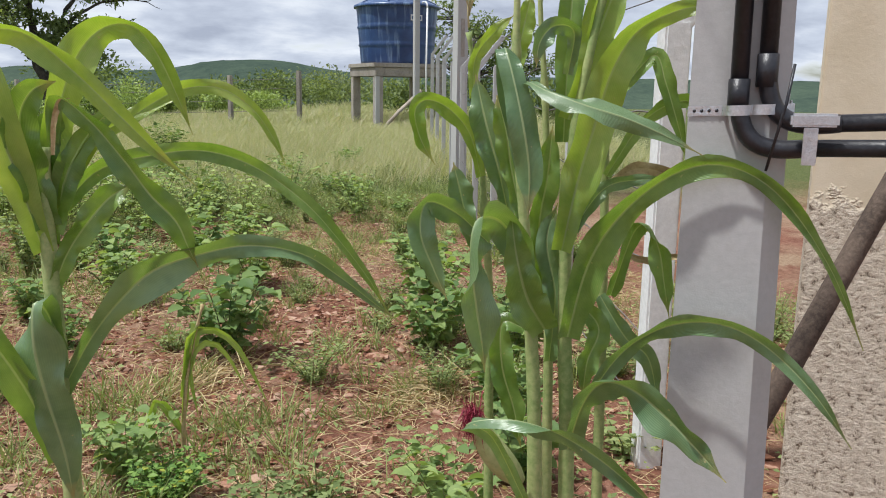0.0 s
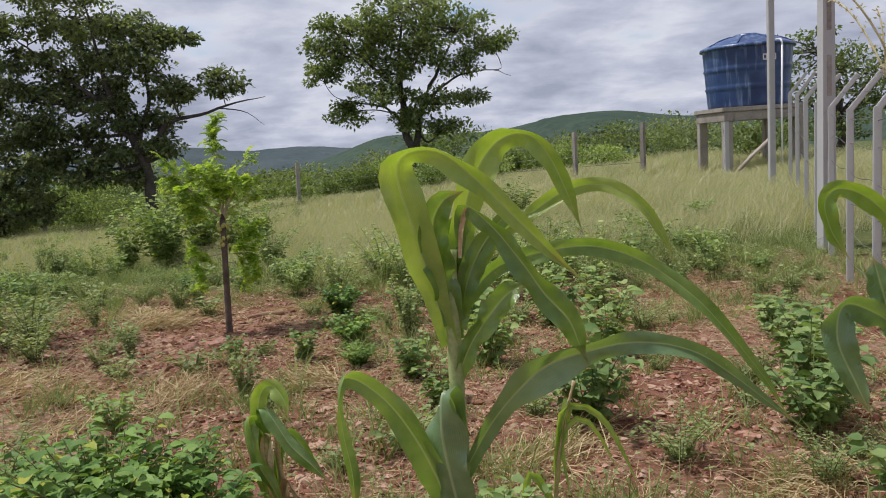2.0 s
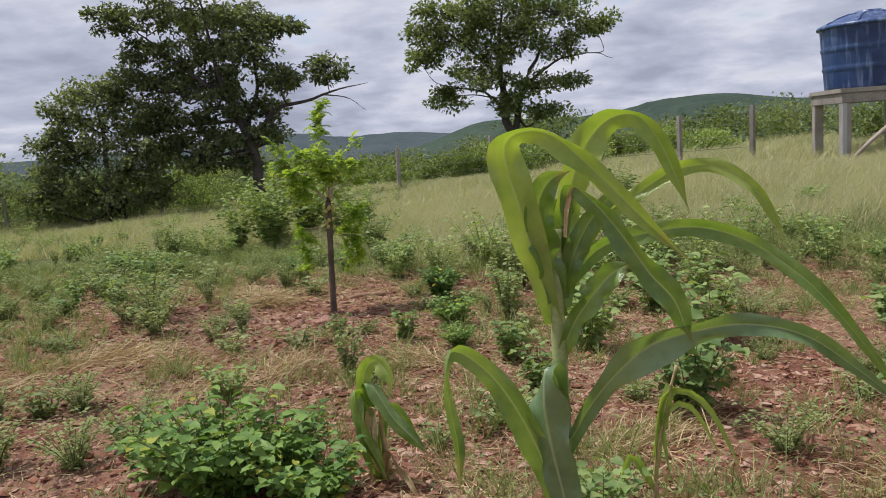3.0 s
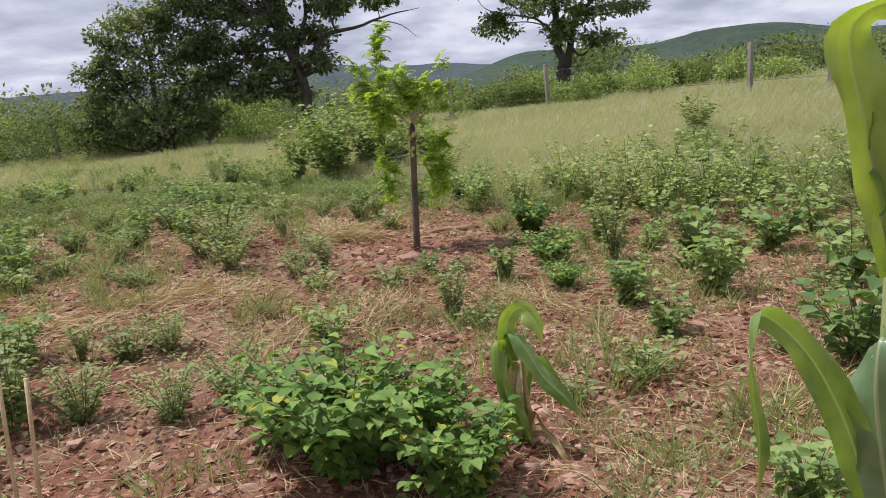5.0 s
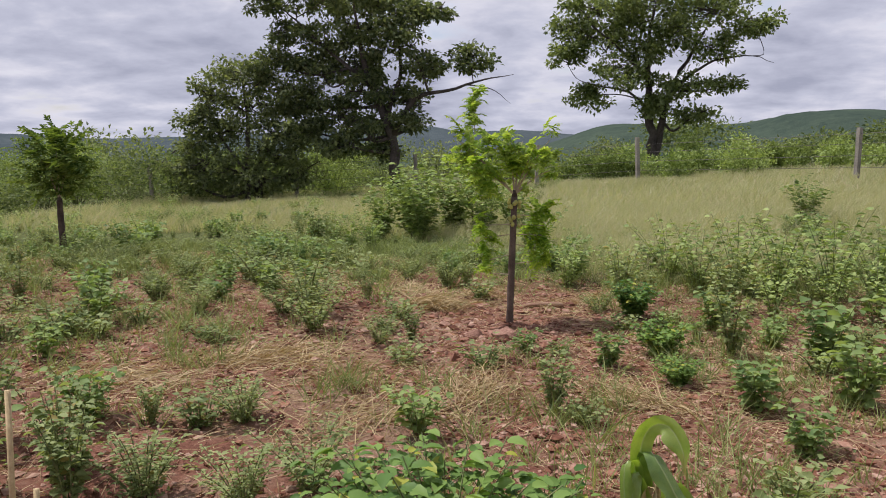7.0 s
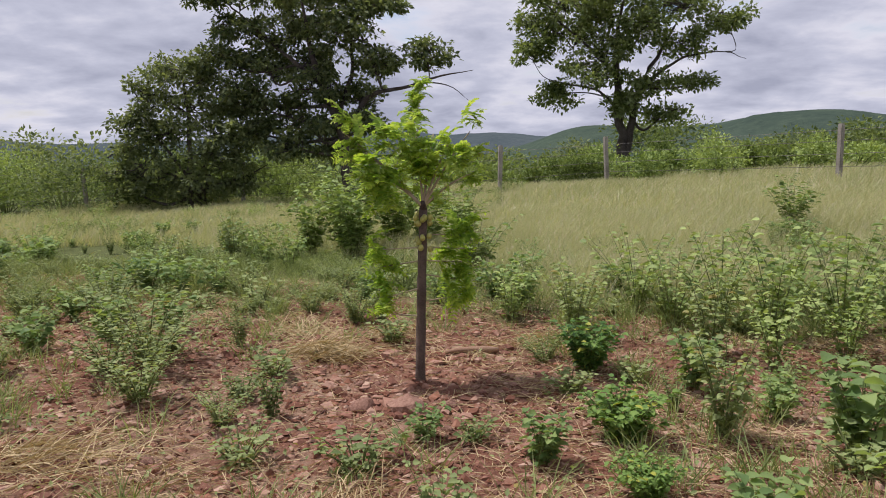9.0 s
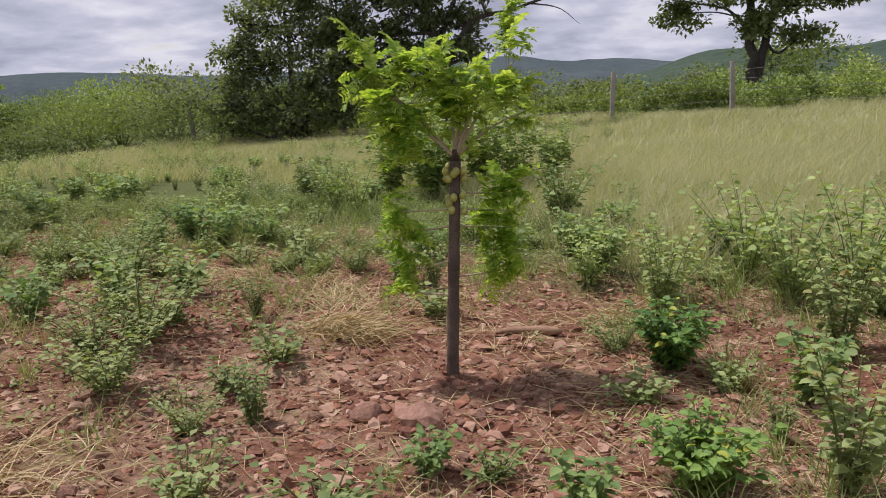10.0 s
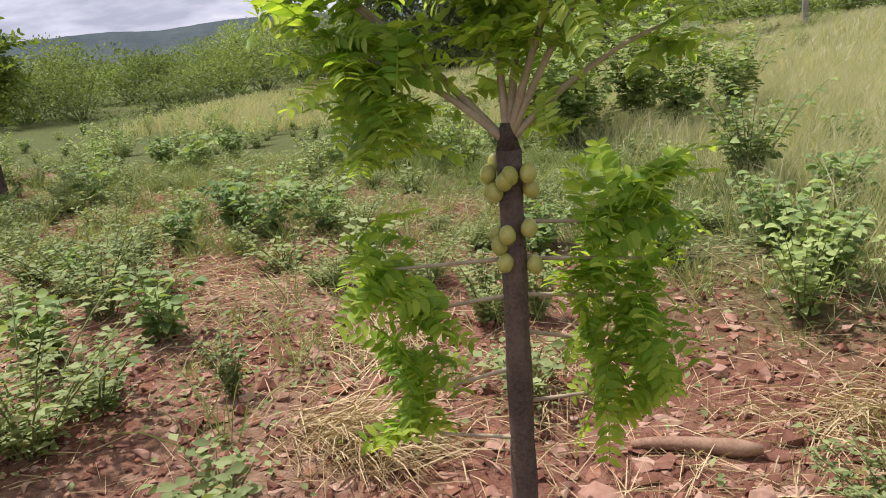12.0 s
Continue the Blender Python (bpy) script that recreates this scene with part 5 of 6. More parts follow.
def sapling(name, x, y, fork, top, clumps, branches, seed, label, scale=1.0, trunk_r=(0.030, 0.024), leafage=1.0, more=1.0, fronds=FRONDS):
    """clumps: (x, y, z, rx, ry, rz, fronds, first frond kind); branches: end points of the boughs from the fork."""
    g = np.random.default_rng(seed)
    ob = thing(name, x, y, ground_z(x, y), label, "sapling", "orchard saplings", scale=scale)
    path = bezier([(0, 0, -0.06), (0.012, 0, fork[2] * 0.35), (fork[0] - 0.012, fork[1], fork[2] * 0.7), fork], 14)
    part("trunk", tube(path, np.linspace(trunk_r[0], trunk_r[1], 14) * (1 + 0.06 * np.sin(np.arange(14) * 2.1)), 10), BARK, ob, "dark brown bark")
    part("trunk_top", tube([fork, np.array(fork) + [0.0, 0, 0.05]], [trunk_r[1], trunk_r[1] * 0.5], 9), BARK, ob)
    ends = []
    for b in branches:
        b = np.array(b, float)
        s = np.array(fork) + [0, 0, 0.01]
        if b[2] < fork[2] - 0.05:
            s = path[int(np.clip(np.interp(b[2] + 0.05, path[:, 2], np.arange(14)), 2, 12))]
        limb = bezier([s, s + (b - s) * 0.5 + [0, 0, 0.05 if b[2] > fork[2] else 0.0], b], 9)
        part("branch", tube(limb, np.linspace(0.009 if b[2] > fork[2] else 0.005, 0.003, 9), 6), REDSTEM, ob, "pale twig")
        ends.append(limb)
    for cx, cy, cz, rx, ry, rz, count, kind in clumps:
        for _ in range(int(count * more)):
            u = unit(g.normal(size=3)) * g.random() ** 0.4
            p = np.array([cx, cy, cz]) + u * [rx, ry, rz]
            out = math.degrees(math.atan2(u[1] + 0.3 * g.normal(), u[0] + 0.3 * g.normal()))
            fr = part("frond", fronds[(kind + g.integers(0, 2)) % 4], None, ob)
            k = (0.8 + 0.4 * g.random()) * leafage
            q = p - 0.10 * np.array([math.cos(radians(out)), math.sin(radians(out)), -0.2])
            fr.matrix_basis = pose(*q, g.normal() * 22, (-20 if cz > fork[2] else -2) + g.normal() * 22 + (6 if u[2] < 0 else -10), out) @ Matrix.Scale(k, 4)
    return ob


sap = sapling("sapling", -1.89, 7.05, (0.035, 0.02, 1.02), 1.75,
              [(-0.40, -0.10, 1.49, 0.06, 0.06, 0.05, 7, 0), (-0.34, -0.08, 1.34, 0.10, 0.10, 0.09, 20, 0), (-0.19, -0.06, 1.38, 0.13, 0.12, 0.08, 24, 0), (-0.22, -0.10, 1.19, 0.12, 0.12, 0.10, 28, 1), (-0.02, 0.0, 1.38, 0.15, 0.15, 0.10, 34, 0), (-0.13, -0.08, 1.12, 0.11, 0.10, 0.06, 14, 1),
               (0.14, 0.05, 1.30, 0.16, 0.16, 0.11, 34, 0), (0.28, 0.12, 1.27, 0.10, 0.10, 0.08, 18, 0), (0.30, 0.10, 1.48, 0.05, 0.05, 0.05, 6, 0), (0.03, 0.02, 1.17, 0.12, 0.12, 0.08, 20, 1), (0.31, 0.18, 1.18, 0.06, 0.06, 0.04, 6, 0), (-0.17, -0.10, 1.03, 0.09, 0.08, 0.05, 13, 1), (0.10, 0.05, 1.05, 0.04, 0.04, 0.04, 5, 0),
               (-0.20, -0.11, 0.79, 0.07, 0.07, 0.045, 13, 2), (-0.15, -0.09, 0.70, 0.06, 0.06, 0.05, 8, 2), (-0.17, -0.10, 0.54, 0.055, 0.055, 0.06, 12, 2), (-0.17, -0.10, 0.43, 0.03, 0.03, 0.04, 5, 2),
               (0.19, 0.10, 0.84, 0.08, 0.08, 0.05, 16, 2), (0.28, 0.14, 0.85, 0.06, 0.06, 0.06, 14, 2), (0.15, 0.09, 0.72, 0.05, 0.05, 0.05, 8, 2), (0.23, 0.13, 0.66, 0.08, 0.08, 0.06, 18, 2), (0.18, 0.10, 0.53, 0.06, 0.06, 0.06, 12, 2), (0.27, 0.15, 0.54, 0.05, 0.05, 0.05, 10, 2)],
              [(-0.32, -0.08, 1.38), (0.30, 0.10, 1.46), (-0.02, 0.10, 1.46), (0.20, 0.05, 1.42), (-0.20, -0.10, 1.22), (0.08, 0.12, 1.45), (-0.40, -0.10, 1.47), (0.30, 0.16, 1.22), (0.24, 0.12, 0.86), (0.24, 0.13, 0.70), (-0.18, -0.10, 0.70), (0.20, 0.11, 0.60), (-0.16, -0.10, 0.52), (0.20, 0.10, 0.50), (-0.14, -0.08, 0.42), (0.26, 0.13, 0.78), (-0.19, -0.11, 0.80)],
              51, "young feathery-leaved sapling on a bare dark trunk", leafage=0.86)
g = np.random.default_rng(5)
def fruit_mesh():
    p = [(0.0, -0.020)] + [(0.0165 * math.sin(q) * (1 + 0.08 * math.cos(q)), -0.020 * math.cos(q)) for q in np.linspace(0.25, 2.9, 9)] + [(0.0, 0.020)]
    return lathe(p, 12).mesh("fruit", FRUIT)


FRUIT = mottled("green_fruit_skin", (0.27, 0.30, 0.055), (0.47, 0.44, 0.12), 30, 0.35, spec=0.5)
FR = fruit_mesh()
for k in range(15):
    a, z = -1.57 + 1.5 * g.normal(), (0.99 - 0.06 * g.random()) if k < 9 else 0.96 - 0.20 * g.random()
    fr = part("fruit", FR, None, sap, "yellow-green oval fruit")
    fr.matrix_basis = pose(0.035 + (0.035 + 0.012 * g.random()) * math.cos(a), 0.02 + 0.038 * math.sin(a), z, g.normal() * 12, g.normal() * 12, 0)
sapling("sapling", -7.95, 9.25, (0.0, 0, 0.72), 1.6,
        [(0.0, 0, 1.25, 0.34, 0.34, 0.28, 56, 2), (-0.20, 0, 0.92, 0.24, 0.24, 0.20, 24, 2), (0.22, 0, 0.95, 0.22, 0.24, 0.20, 22, 2)],
        [(-0.22, 0, 1.2), (0.2, 0, 1.25), (0, 0.2, 1.3), (0, -0.2, 1.2), (0.0, 0, 1.5)], 61, "dense round-headed young sapling on a dark trunk", 1.0, (0.045, 0.035), 1.6, 1.9, DULL)
sapling("slim_sapling", -3.85, 14.6, (0.0, 0, 1.15), 2.2,
        [(0.0, 0, 1.35, 0.28, 0.25, 0.22, 26, 0), (-0.3, 0, 1.2, 0.25, 0.2, 0.15, 14, 0), (0.0, 0, 2.05, 0.09, 0.09, 0.30, 34, 0), (0.08, 0, 2.4, 0.07, 0.06, 0.14, 12, 0)],
        [(0.0, 0, 2.0), (0.08, 0, 2.45), (-0.3, 0, 1.3), (0.2, 0, 1.4)], 71, "slim pale-leaved sapling with one tall shoot", 1.0, (0.018, 0.013), 1.5, 1.3)


# ---------------------------------------------------------------- low plants
def herb(name, seed, h, r, stems, per, leaf, aspect, mat, rich=True, droop=0.15, top=0.0):
    """Two meshes: stems and foliage of one low plant at the origin."""
    g = np.random.default_rng(seed)
    st, A, D, N = [], [], [], []
    for k in range(stems):
        a = 6.283 * (k + g.random()) / stems
        hh = h * (0.55 + 0.45 * g.random())
        o = r * (0.35 + 0.65 * g.random())
        tip = np.array([math.cos(a) * o, math.sin(a) * o, hh])
        path = bezier([(0.02 * math.cos(a), 0.02 * math.sin(a), -0.04), (tip[0] * 0.3, tip[1] * 0.3, hh * 0.55), tip], 8)
        st.append(tube(path[::2] if h < 0.3 else path, np.linspace(0.0045, 0.002, 4 if h < 0.3 else 8), 3, False))
        for s in range(per):
            t = 0.18 + 0.82 * (s + g.random()) / per
            p = np.array([np.interp(t, np.linspace(0, 1, 8), path[:, c]) for c in range(3)])
            b = g.random() * 6.283
            d = np.array([math.cos(b), math.sin(b), 0.5 - droop * 2 * g.random()])
            q = p + d * leaf * 0.55 * g.random()
            A.append(q), D.append(d + [0, 0, -droop * 2]), N.append(g.normal(size=3) * 0.35 + [0, 0, 1])
    L = leaf * (0.55 + 0.75 * g.random(len(A)))
    f = leaves(A, D, N, L, L * aspect, 0.18, rich)
    f.v[0][:, 2] = np.maximum(f.v[0][:, 2], 0.01)
    return join(*st).mesh("stems", STEM), f.mesh("foliage", mat)


KINDS = {
    "bean_plant": ([herb("bean", 500 + k, 0.48, 0.28, 12, 16, 0.078, 0.74, BEAN) for k in range(4)], "leafy green bean plant in red soil", "bean plant"),
    "cotton_plant": ([herb("cotton", 520 + k, 0.52, 0.20, 13, 26, 0.044, 0.72, WEED) for k in range(3)], "upright dull green bushy weed in red soil", "weed"),
    "clover_bush": ([herb("clover", 540 + k, 0.38, 0.34, 44, 26, 0.050, 0.68, MOUND, True) for k in range(2)], "low dense bright green leafy clover-like bush", "bush"),
    "feathery_weed": ([herb("feathery", 560 + k, 0.38, 0.32, 18, 46, 0.036, 0.5, WEED, False) for k in range(3)], "feathery fine-leaved pale green weed", "weed"),
    "small_weed": ([herb("small", 580 + k, 0.15, 0.17, 12, 15, 0.036, 0.6, WEED, False) for k in range(5)], "small green weed growing in stony soil", "weed"),
    "tall_weed": ([herb("tall", 600 + k, 0.74, 0.44, 12, 22, 0.060, 0.70, SHRUB) for k in range(3)], "tall thin weed with sparse broad leaves", "weed"),
    "green_shrub": ([herb("shrub", 620 + k, 1.45, 0.65, 22, 32, 0.11, 0.62, SHRUB) for k in range(3)], "yellow-green leafy shrub in the grass", "shrub"),
}


def plant(kind, x, y, scale=1.0, turn=None, variant=0, label="", tall=1.0):
    meshes, text, cat = KINDS[kind]
    st, fo = meshes[variant % len(meshes)]
    ob = thing(kind, x, y, ground_z(x, y) - 0.005, label or text, cat, "plants of kind " + kind.replace("_", " "))
    ob.matrix_basis = pose(x, y, ground_z(x, y) - 0.005, 0, 0, turn if turn is not None else 57 * x + 131 * y) @ Matrix.Diagonal((scale, scale, scale * tall, 1))
    tagged(part("stem", st, None, ob), kind="stuff")
    part("foliage", fo, None, ob)
    return ob


PLANTS = []


def row(kind, *spots):
    for x, y, s in spots:
        plant(kind, x, y, s, None, len(PLANTS))
        PLANTS.append((kind, x, y, s))


row("bean_plant", (0.78, 4.35, 1.15), (0.33, 6.4, 1.05), (-0.05, 4.88, 0.62), (-1.9, 4.47, 0.6), (-4.85, 5.92, 0.85), (-1.06, 6, 0.55), (-3.45, 3.3, 0.75), (2.3, 4.9, 1.1), (1.95, 4.15, 1.05), (2.55, 5.5, 1), (1.55, 2.45, 0.75), (1.15, 2.25, 0.7), (1.8, 3, 0.8), (0.35, 5.6, 0.9))
row("bean_plant", (1.25, 5.9, 1.1), (1, 6.9, 1.1), (1.5, 7.6, 0.9), (-5.02, 9.16, 0.8), (-5.3, 9.4, 0.75), (-7.2, 9.6, 0.9), (-8.4, 11.7, 1), (-4.1, 7.25, 0.75), (-3.9, 7.65, 0.7), (-4.4, 6.9, 0.65), (-1.62, 6.1, 0.4))
row("clover_bush", (-0.72, 6.36, 0.78), (-1.42, 3.12, 1.25), (-0.98, 3.02, 0.95), (-1.7, 3.35, 0.9), (-1.18, 3.3, 1), (0.3, 2.75, 0.5), (-0.93, 7.44, 0.85), (-0.62, 5.75, 0.5))
row("cotton_plant", (-0.26, 6.45, 1), (-1.3, 5.06, 0.72), (-3.05, 3.42, 0.9), (-3.75, 3.75, 0.85), (-3.25, 3.6, 0.8), (-1.05, 8.2, 1), (-0.15, 8, 1.1), (-2.25, 10.9, 1.2), (-2.48, 6.28, 0.55), (-5.6, 10.6, 0.9), (-5.9, 12.5, 1.3))
row("feathery_weed", (-3.25, 6.3, 1.05), (-3.55, 6.85, 1.25), (-2.8, 3.55, 0.9), (1.12, 3.8, 0.75), (-2.15, 3.75, 0.85), (-2.35, 3.55, 0.8), (-1.21, 7.67, 0.7), (-4.45, 7.76, 1.2), (-4.8, 8.2, 1.1), (-3.65, 6.6, 0.9))
row("small_weed", (-2.36, 5.7, 1.3))
row("tall_weed", (-1.06, 8.55, 0.8), (-0.35, 8.7, 1), (0.32, 8.5, 1.1), (0.85, 8.8, 1.25), (-0.6, 9.3, 1), (1.3, 9.1, 1.05), (0.05, 9.2, 1.15), (0.6, 9.5, 1.1), (-1.6, 8.9, 0.7), (1.7, 8.6, 1), (1, 7.9, 0.9), (0.2, 7.8, 0.75), (0.7, 8.1, 0.8), (2.4, 9.3, 1))
row("tall_weed", (3, 8.5, 0.9), (-2.25, 11, 1.05), (-4.6, 11.4, 0.85), (-5.1, 11.8, 0.9))
row("green_shrub", (-4.6, 13.4, 1.05), (-4, 13.9, 1), (-3.4, 13.3, 0.8), (-5.2, 13.6, 0.8), (-4.3, 12.9, 0.85), (-3, 13.9, 0.7), (1.6, 14.4, 0.62))

g = np.random.default_rng(11)


def free(x, y):
    return math.hypot(x + 1.89, y - 7.05) > 0.75 and all(math.hypot(x - px, y - py) > 0.22 for _, px, py, _ in PLANTS) and math.hypot(x + 1.2, y - 5.75) > 0.45


count = 0
while count < 430:
    x, y = g.uniform(-9.5, 4.5), g.uniform(2.4, 13.5)
    n = noise.noise((x * 0.5, y * 0.5, 4.0))
    want = 0.24 + 0.8 * n + (0.5 if y > 8.5 or x < -4.2 else 0) + (0.25 if x > 0.6 else 0)
    if g.random() > want or not free(x, y) or math.hypot(x, y) < 2.4:
        continue
    u = g.random()
    kind = "small_weed" if u < 0.42 else "feathery_weed" if u < 0.70 else "bean_plant" if u < 0.9 else "cotton_plant"
    s = (0.7 + 0.8 * g.random()) if kind == "small_weed" else (0.4 + 0.45 * g.random())
    plant(kind, x, y, s, g.random() * 360, count)
    count += 1
count = 0
while count < 45:
    x, y = g.uniform(-7.5, -2.7), g.uniform(5.2, 11.0)
    near = noise.noise((x * 0.7, y * 0.7, 9.0))
    if g.random() > 0.35 + 1.1 * near + 0.25 * (y > 8) or not free(x, y) or math.hypot(x + 7.95, y - 9.25) < 0.7:
        continue
    kind = ("small_weed", "feathery_weed", "feathery_weed")[count % 3]
    plant(kind, x, y, (0.9 + 0.9 * g.random()) if kind == "small_weed" else (0.45 + 0.4 * g.random()), g.random() * 360, count)
    count += 1
count = 0
while count < 330:
    x, y = g.uniform(-20, -3.5), g.uniform(10, 27)
    if y < 10 + max(0, x + 6) * 1.5 or math.hypot(x + 3.9, y - 14.6) < 0.4 or (math.hypot(x + 7.95, y - 9.25) < 1.0):
        continue
    plant(("tall_weed", "bean_plant", "cotton_plant", "feathery_weed")[count % 4], x, y, 0.4 + 0.55 * g.random(), g.random() * 360, count)
    count += 1


# ---------------------------------------------------------------- grass, straw, clods
def scatter(n, x0, x1, y0, y1, keep, seed):
    g = np.random.default_rng(seed)
    x, y = g.uniform(x0, x1, n), g.uniform(y0, y1, n)
    k = keep(x, y) > g.random(n)
    return x[k], y[k], g


def patchy(x, y, f, z):
    return np.sin(x * 2.1 * f + 1.3 * np.sin(y * 1.7 * f + z)) * np.sin(y * 1.9 * f + z + 1.1 * np.sin(x * 1.3 * f)) * 0.5 + 0.5


def stuff(name, shape, mat, label, cat):
    return tagged(part(name, shape, mat), label, cat, kind="stuff")


def heights(x, y):
    return np.array([ground_z(a, b) for a, b in zip(x, y)])


def field_edge(x):
    return np.interp(x, [-30, -8, -4.5, -3, -1.5, 0.5, 2, 5, 12], [19, 15.5, 13.2, 11.6, 9.3, 9.6, 10.6, 10.8, 11])


def field(n, seed, x0, x1, y0, y1, h0, h1, wid):
    x, y, g = scatter(n, x0, x1, y0, y1, lambda x, y: smoothstep(-0.6, 1.2, y - field_edge(x)), seed)
    z = terrain(x, y)
    h = (h0 + (h1 - h0) * g.random(len(x))) * (0.7 + 0.5 * patchy(x, y, 0.35, 2))
    at = np.stack([x, y, z - 0.02], 1)
    tip = at + np.stack([h * (0.18 + 0.48 * g.normal(size=len(x))), h * 0.45 * g.normal(size=len(x)), h], 1)
    return blades(at, tip, wid * (0.6 + 0.8 * g.random(len(x))), 0.10)


stuff("field_grass", join(field(260000, 21, -9, 10, 8.5, 19, 0.12, 0.44, 0.0045), field(100000, 22, -18, 11, 17, 30, 0.22, 0.48, 0.013)), GRASS, "tall pale green seeding grass covering the field", "grass")
# green grass tufts between the clods
x, y, g = scatter(3600, -9, 5, 2.3, 12.5, lambda x, y: np.clip(patchy(x, y, 0.6, 1.0) ** 1.6 * 0.9 + 0.5 * (y > 8.6) - 0.9 * (np.hypot(x + 1.88, y - 6.9) < 0.8), 0, 1), 31)
X, Y = np.repeat(x, 26) + g.normal(size=26 * len(x)) * 0.045, np.repeat(y, 26) + g.normal(size=26 * len(x)) * 0.045
hh = np.repeat(0.07 + 0.16 * g.random(len(x)), 26) * (0.6 + 0.6 * g.random(len(X)))
at = np.stack([X, Y, np.repeat(heights(x, y), 26) - 0.01], 1)
tip = at + np.stack([hh * 0.6 * g.normal(size=len(X)), hh * 0.6 * g.normal(size=len(X)), hh], 1)
stuff("grass_tufts", blades(at, tip, 0.005, 0.1), TUFT, "short green grass tufts between red clods", "grass")
# creeping leaves on the soil
x, y, g = scatter(190000, -10, 5.5, 1.5, 13.5, lambda x, y: np.clip(0.05 + 0.75 * patchy(x, y, 0.75, 3.0) ** 2.0 * patchy(x, y, 2.1, 0.4) + 0.3 * (y > 8.8) + 0.1 * (x < -4) - 0.9 * (np.hypot(x + 1.88, y - 6.9) < 0.7), 0, 1), 32)
z = heights(x, y) + 0.008 + 0.035 * g.random(len(x))
a = g.random(len(x)) * 6.283
L = 0.016 + 0.026 * g.random(len(x))
stuff("creeping_weeds", leaves(np.stack([x, y, z], 1), np.stack([np.cos(a), np.sin(a), 0.3 * g.normal(size=len(x)) + 0.15], 1), g.normal(size=(len(x), 3)) * 0.3 + [0, 0, 1], L, L * 0.6), WEED, "low creeping green weeds on red soil", "weeds")
# straw
x, y, g = scatter(190000, -9, 4.5, 2.0, 10.5, lambda x, y: np.clip(patchy(x, y, 0.55, 5.0) ** 2 * 0.55 + 0.14 - 0.1 * (np.hypot(x + 1.75, y - 6.9) < 0.5), 0, 1), 33)
z = heights(x, y) + 0.006
a, L = g.random(len(x)) * 6.283, 0.06 + 0.16 * g.random(len(x))
at = np.stack([x, y, z], 1)
stuff("loose_straw", blades(at, at + np.stack([np.cos(a) * L, np.sin(a) * L, 0.012 + 0.02 * g.random(len(x))], 1), 0.0034, 0.03), STRAW, "loose dry straw strewn over the soil", "straw")


def straw_heap(x, y, r, n, h, turn, seed):
    g = np.random.default_rng(seed)
    p = g.normal(size=(n, 2)) * [r, r * 0.5]
    z = h * np.exp(-(p[:, 0] / r) ** 2 - (p[:, 1] / (r * 0.5)) ** 2) * g.random(n) + 0.01
    a = g.normal(size=n) * 0.7
    L = 0.10 + 0.22 * g.random(n)
    ob = thing("straw_heap", x, y, ground_z(x, y), "small heap of dry golden straw on the ground", "straw heap", "straw heaps", turn)
    at = np.stack([p[:, 0], p[:, 1], z], 1)
    heap = part("straw", blades(at, at + np.stack([np.cos(a) * L, np.sin(a) * L, g.normal(size=n) * 0.05], 1), 0.005, 0.12), STRAW, ob)
    tagged(heap, kind="stuff")


for k, (x, y, r, n, h) in enumerate(((-2.66, 7.38, 0.14, 620, 0.09), (-3.3, 5.35, 0.30, 500, 0.05), (-1.75, 5.05, 0.22, 420, 0.05), (-2.95, 7.9, 0.2, 260, 0.05), (-0.85, 5.3, 0.2, 300, 0.04), (1.65, 3.5, 0.25, 420, 0.05), (-1.3, 8.2, 0.22, 350, 0.06), (-2.35, 8.1, 0.2, 300, 0.05), (-2.6, 5.3, 0.34, 420, 0.04), (-3.9, 4.7, 0.3, 360, 0.04), (0.5, 3.9, 0.22, 300, 0.04), (-2.3, 4.5, 0.28, 320, 0.03))):
    straw_heap(x, y, r, n, h, 40 * k, 700 + k)


def stone_shape(seed, flat=0.6):
    g = np.random.default_rng(seed)
    bm = bmesh.new()
    bmesh.ops.create_icosphere(bm, subdivisions=2, radius=1.0)
    cuts = [(unit(g.normal(size=3)), 0.55 + 0.3 * g.random()) for _ in range(9)]
    for v in bm.verts:
        p = np.array(v.co)
        for nrm, d in cuts:
            over = p @ nrm - d
            if over > 0:
                p = p - nrm * over * 0.92
        p = p * (1 + 0.05 * g.normal())
        v.co = Vector((p[0], p[1] * 0.85, p[2] * flat))
    me = bpy.data.meshes.new("stone")
    bm.to_mesh(me)
    bm.free()
    me.materials.append(STONE)
    return me


STONES = [stone_shape(800 + k, 0.5 + 0.1 * (k % 3)) for k in range(6)]
g = np.random.default_rng(12)
BIG = [(-2.05, 6.47, 0.085), (-1.83, 6.48, 0.125), (-1.62, 6.62, 0.075), (-2.27, 6.42, 0.06), (-2.98, 5.86, 0.08), (-2.86, 5.80, 0.07), (-1.30, 6.42, 0.06), (-1.55, 6.25, 0.05), (-2.55, 6.75, 0.05), (-2.2, 6.85, 0.05), (-1.95, 6.05, 0.07), (-3.15, 6.0, 0.06),
       (-2.4, 5.95, 0.06), (-2.72, 5.55, 0.07), (-1.15, 5.5, 0.05), (0.05, 4.4, 0.05), (-0.35, 4.2, 0.04), (-2.06, 6.15, 0.05), (-1.4, 7.2, 0.05), (-2.0, 7.3, 0.04), (-2.5, 7.05, 0.05), (-1.55, 7.0, 0.055), (-1.25, 6.9, 0.05), (-2.75, 6.5, 0.055), (-3.3, 6.35, 0.05)]
BIG += [(float(g.uniform(-3.6, -0.3)), float(g.uniform(5.4, 8.6)), float(0.014 + 0.026 * g.random() ** 2)) for _ in range(190)]
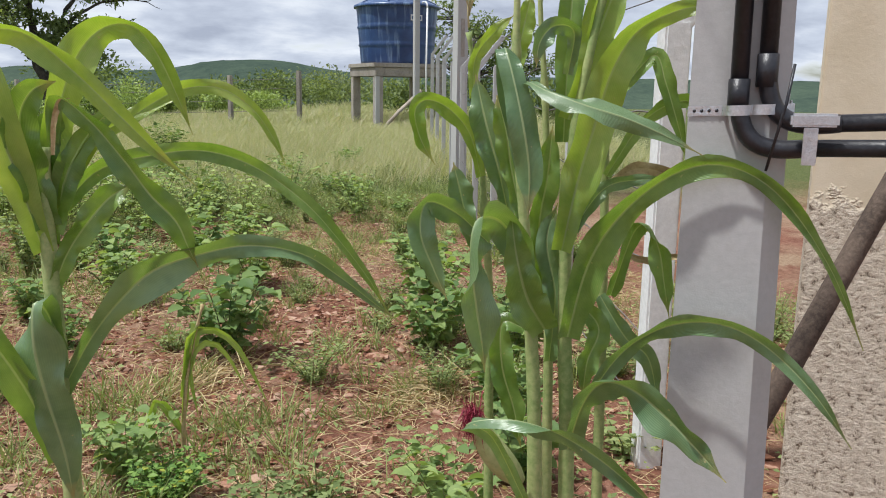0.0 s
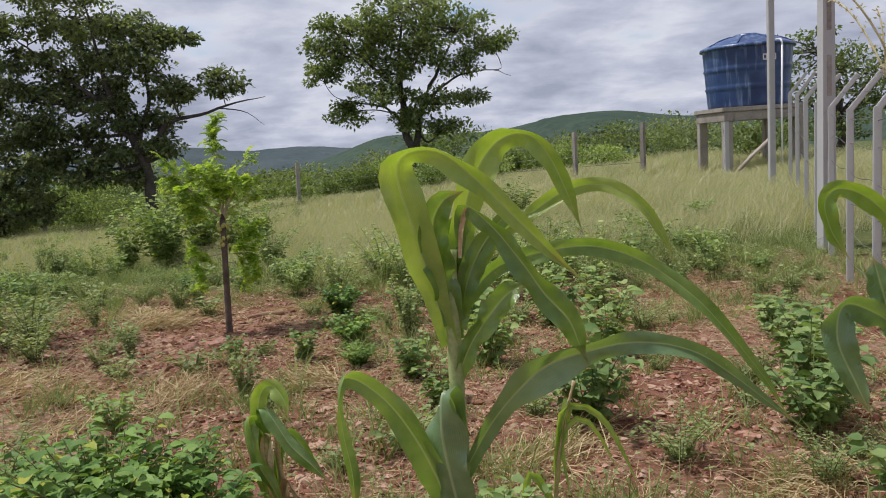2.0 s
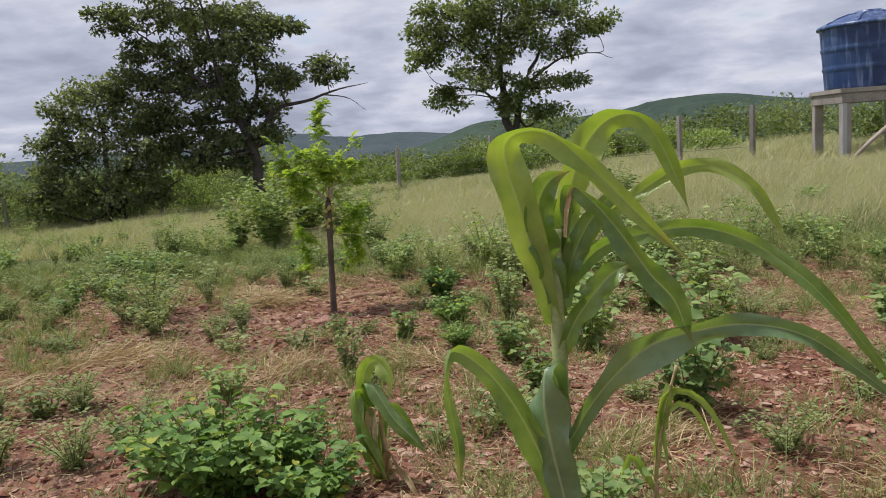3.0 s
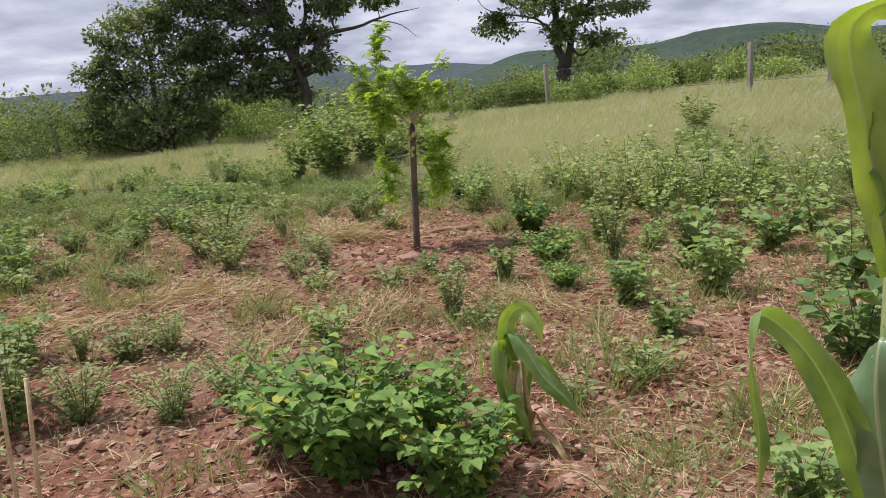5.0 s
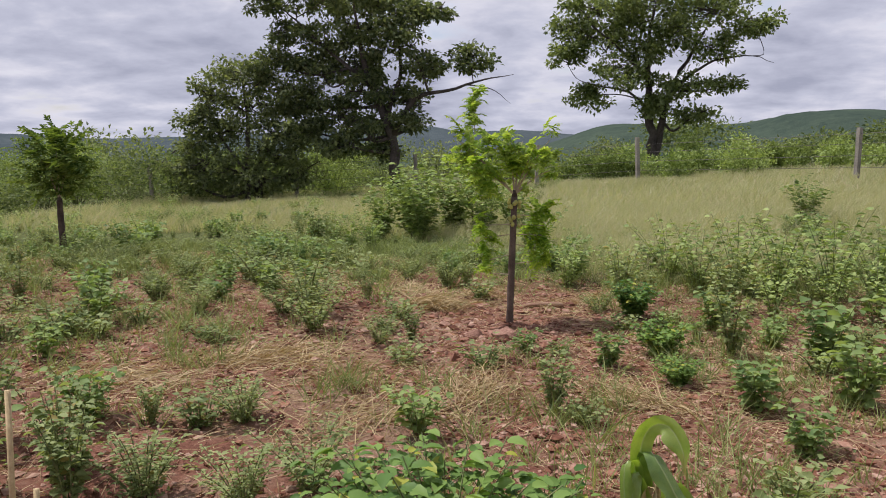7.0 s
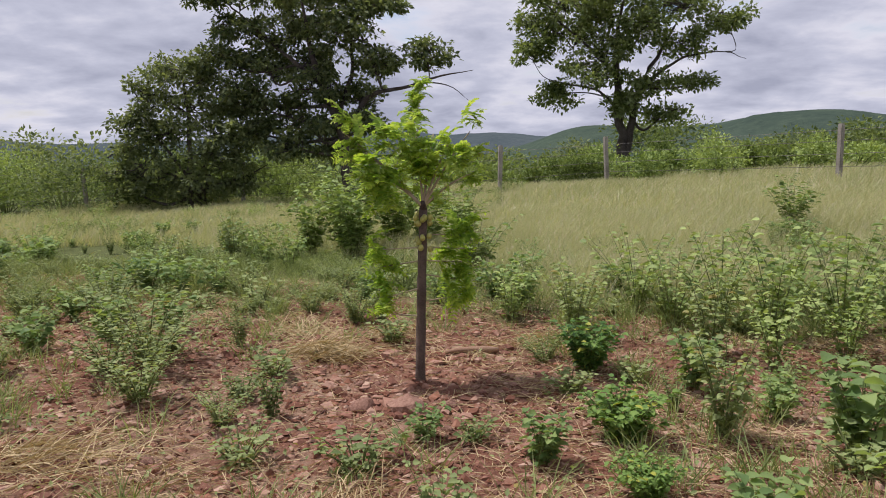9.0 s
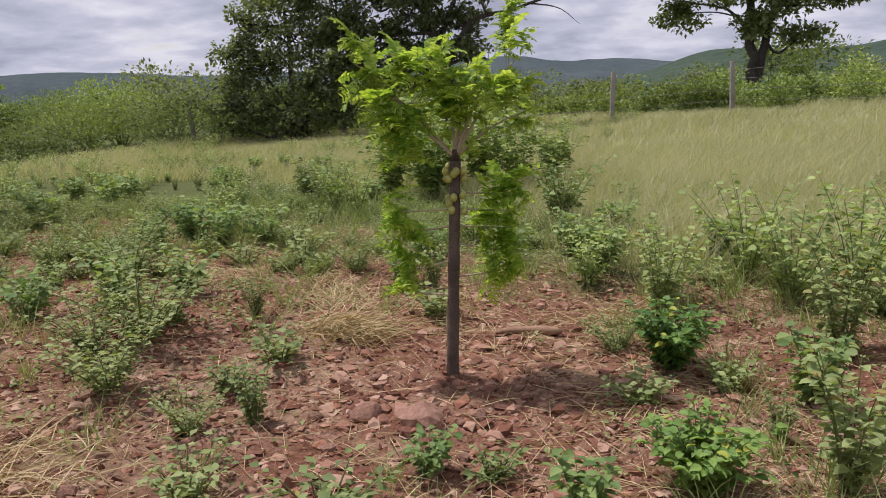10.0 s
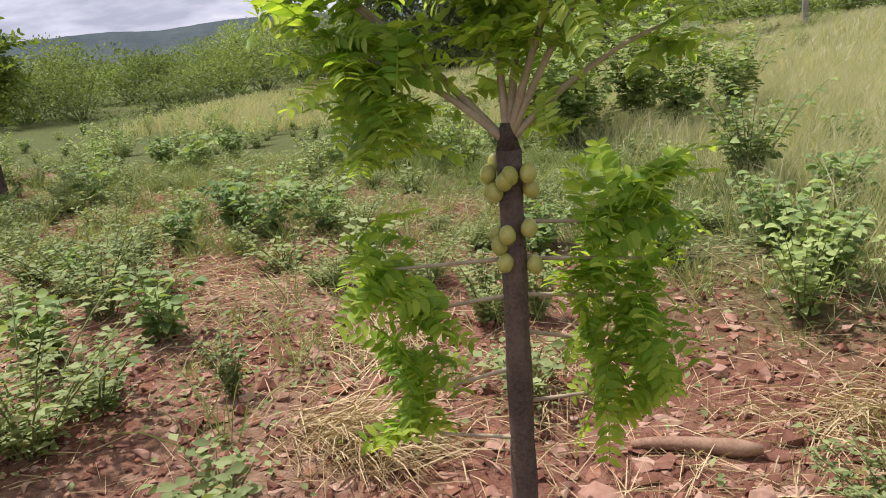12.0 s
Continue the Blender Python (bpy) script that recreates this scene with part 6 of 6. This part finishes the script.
for k, (x, y, s) in enumerate(BIG):
    s = s if s > 0.08 else s * 0.72
    ob = new("rock", STONES[k % 6])
    ob.matrix_basis = pose(x, y, ground_z(x, y) + s * 0.12, g.normal() * 14, g.normal() * 14, g.random() * 360) @ Matrix.Scale(s, 4)
    tagged(ob, "large rough reddish stone beside the sapling" if s > 0.07 else "rough reddish field stone half sunk in soil", "rock", "field stones")
log = thing("dead_root", -1.72, 7.76, ground_z(-1.72, 7.76), "short dry brown dead root on the soil", "root", turn=12)
part("wood", tube(bezier([(-0.17, 0, 0.012), (-0.05, 0.01, 0.035), (0.06, -0.01, 0.03), (0.19, 0.02, 0.02)], 10), [0.012, 0.017, 0.02, 0.021, 0.022, 0.024, 0.025, 0.028, 0.024, 0.015], 8), mottled("dead_wood", (0.22, 0.12, 0.075), (0.40, 0.27, 0.18), 12), log)

# clods and pebbles
ico = bmesh.new()
bmesh.ops.create_icosphere(ico, subdivisions=1, radius=1.0)
base_v = np.array([v.co[:] for v in ico.verts])
base_f = np.array([[v.index for v in f.verts] for f in ico.faces])
ico.free()
octa_v = np.array([(1, 0, 0), (-1, 0, 0), (0, 1, 0), (0, -1, 0), (0, 0, 1), (0, 0, -1.0)])
octa_f = np.array([(0, 2, 4), (2, 1, 4), (1, 3, 4), (3, 0, 4), (2, 0, 5), (1, 2, 5), (3, 1, 5), (0, 3, 5)])


def clods(n, seed, bv, bf, s0, s1, power, x0, x1, y0, y1):
    x, y, g = scatter(n, x0, x1, y0, y1, lambda x, y: np.clip(0.12 + 0.55 * patchy(x, y, 0.6, 7.0) + 0.75 * np.exp(-((x + 1.9) ** 2 + (y - 6.9) ** 2) / 1.6) - 0.5 * (y > 9.2), 0, 1), seed)
    n = len(x)
    s = s0 + s1 * g.random(n) ** power
    turn = g.random(n) * 6.283
    v = bv[None] * (1 + 0.28 * g.normal(size=(n, len(bv), 1))) * s[:, None, None] * np.stack([1.1 + 0.35 * g.normal(size=n), 1 + 0.3 * g.normal(size=n), 0.6 + 0.15 * g.normal(size=n)], 1)[:, None]
    v += g.normal(size=v.shape) * s[:, None, None] * 0.15
    c, d = np.cos(turn)[:, None], np.sin(turn)[:, None]
    v = np.stack([v[..., 0] * c - v[..., 1] * d, v[..., 0] * d + v[..., 1] * c, v[..., 2]], -1)
    v = v + np.stack([x, y, heights(x, y) + s * 0.15], 1)[:, None]
    f = bf[None] + (np.arange(n) * len(bv))[:, None, None]
    return Shape().add(v.reshape(-1, 3), f.reshape(-1, 3))


stuff("stone_chips", join(clods(1900, 36, base_v, base_f, 0.012, 0.026, 2.6, -5.5, 0.6, 4.2, 9.0), clods(900, 37, base_v, base_f, 0.012, 0.024, 2.2, -3.4, -0.6, 5.6, 8.4)), CHIP, "angular pinkish stone chips lying on the soil", "stones")
stuff("clods", join(clods(14000, 34, base_v, base_f, 0.009, 0.024, 2.2, -8.5, 4.5, 2.0, 11.0), clods(70000, 35, octa_v, octa_f, 0.005, 0.016, 1.6, -7.0, 3.5, 2.4, 9.6), clods(16000, 38, base_v, base_f, 0.007, 0.020, 2.0, -4.5, 2.5, 2.4, 5.6)), GRAVEL, "loose red clods and pebbles on the soil", "clods")
for ob in bpy.data.objects:
    if ob.name.startswith(("clods", "stone_chips")):
        ob.data.polygons.foreach_set("use_smooth", np.zeros(len(ob.data.polygons), bool))
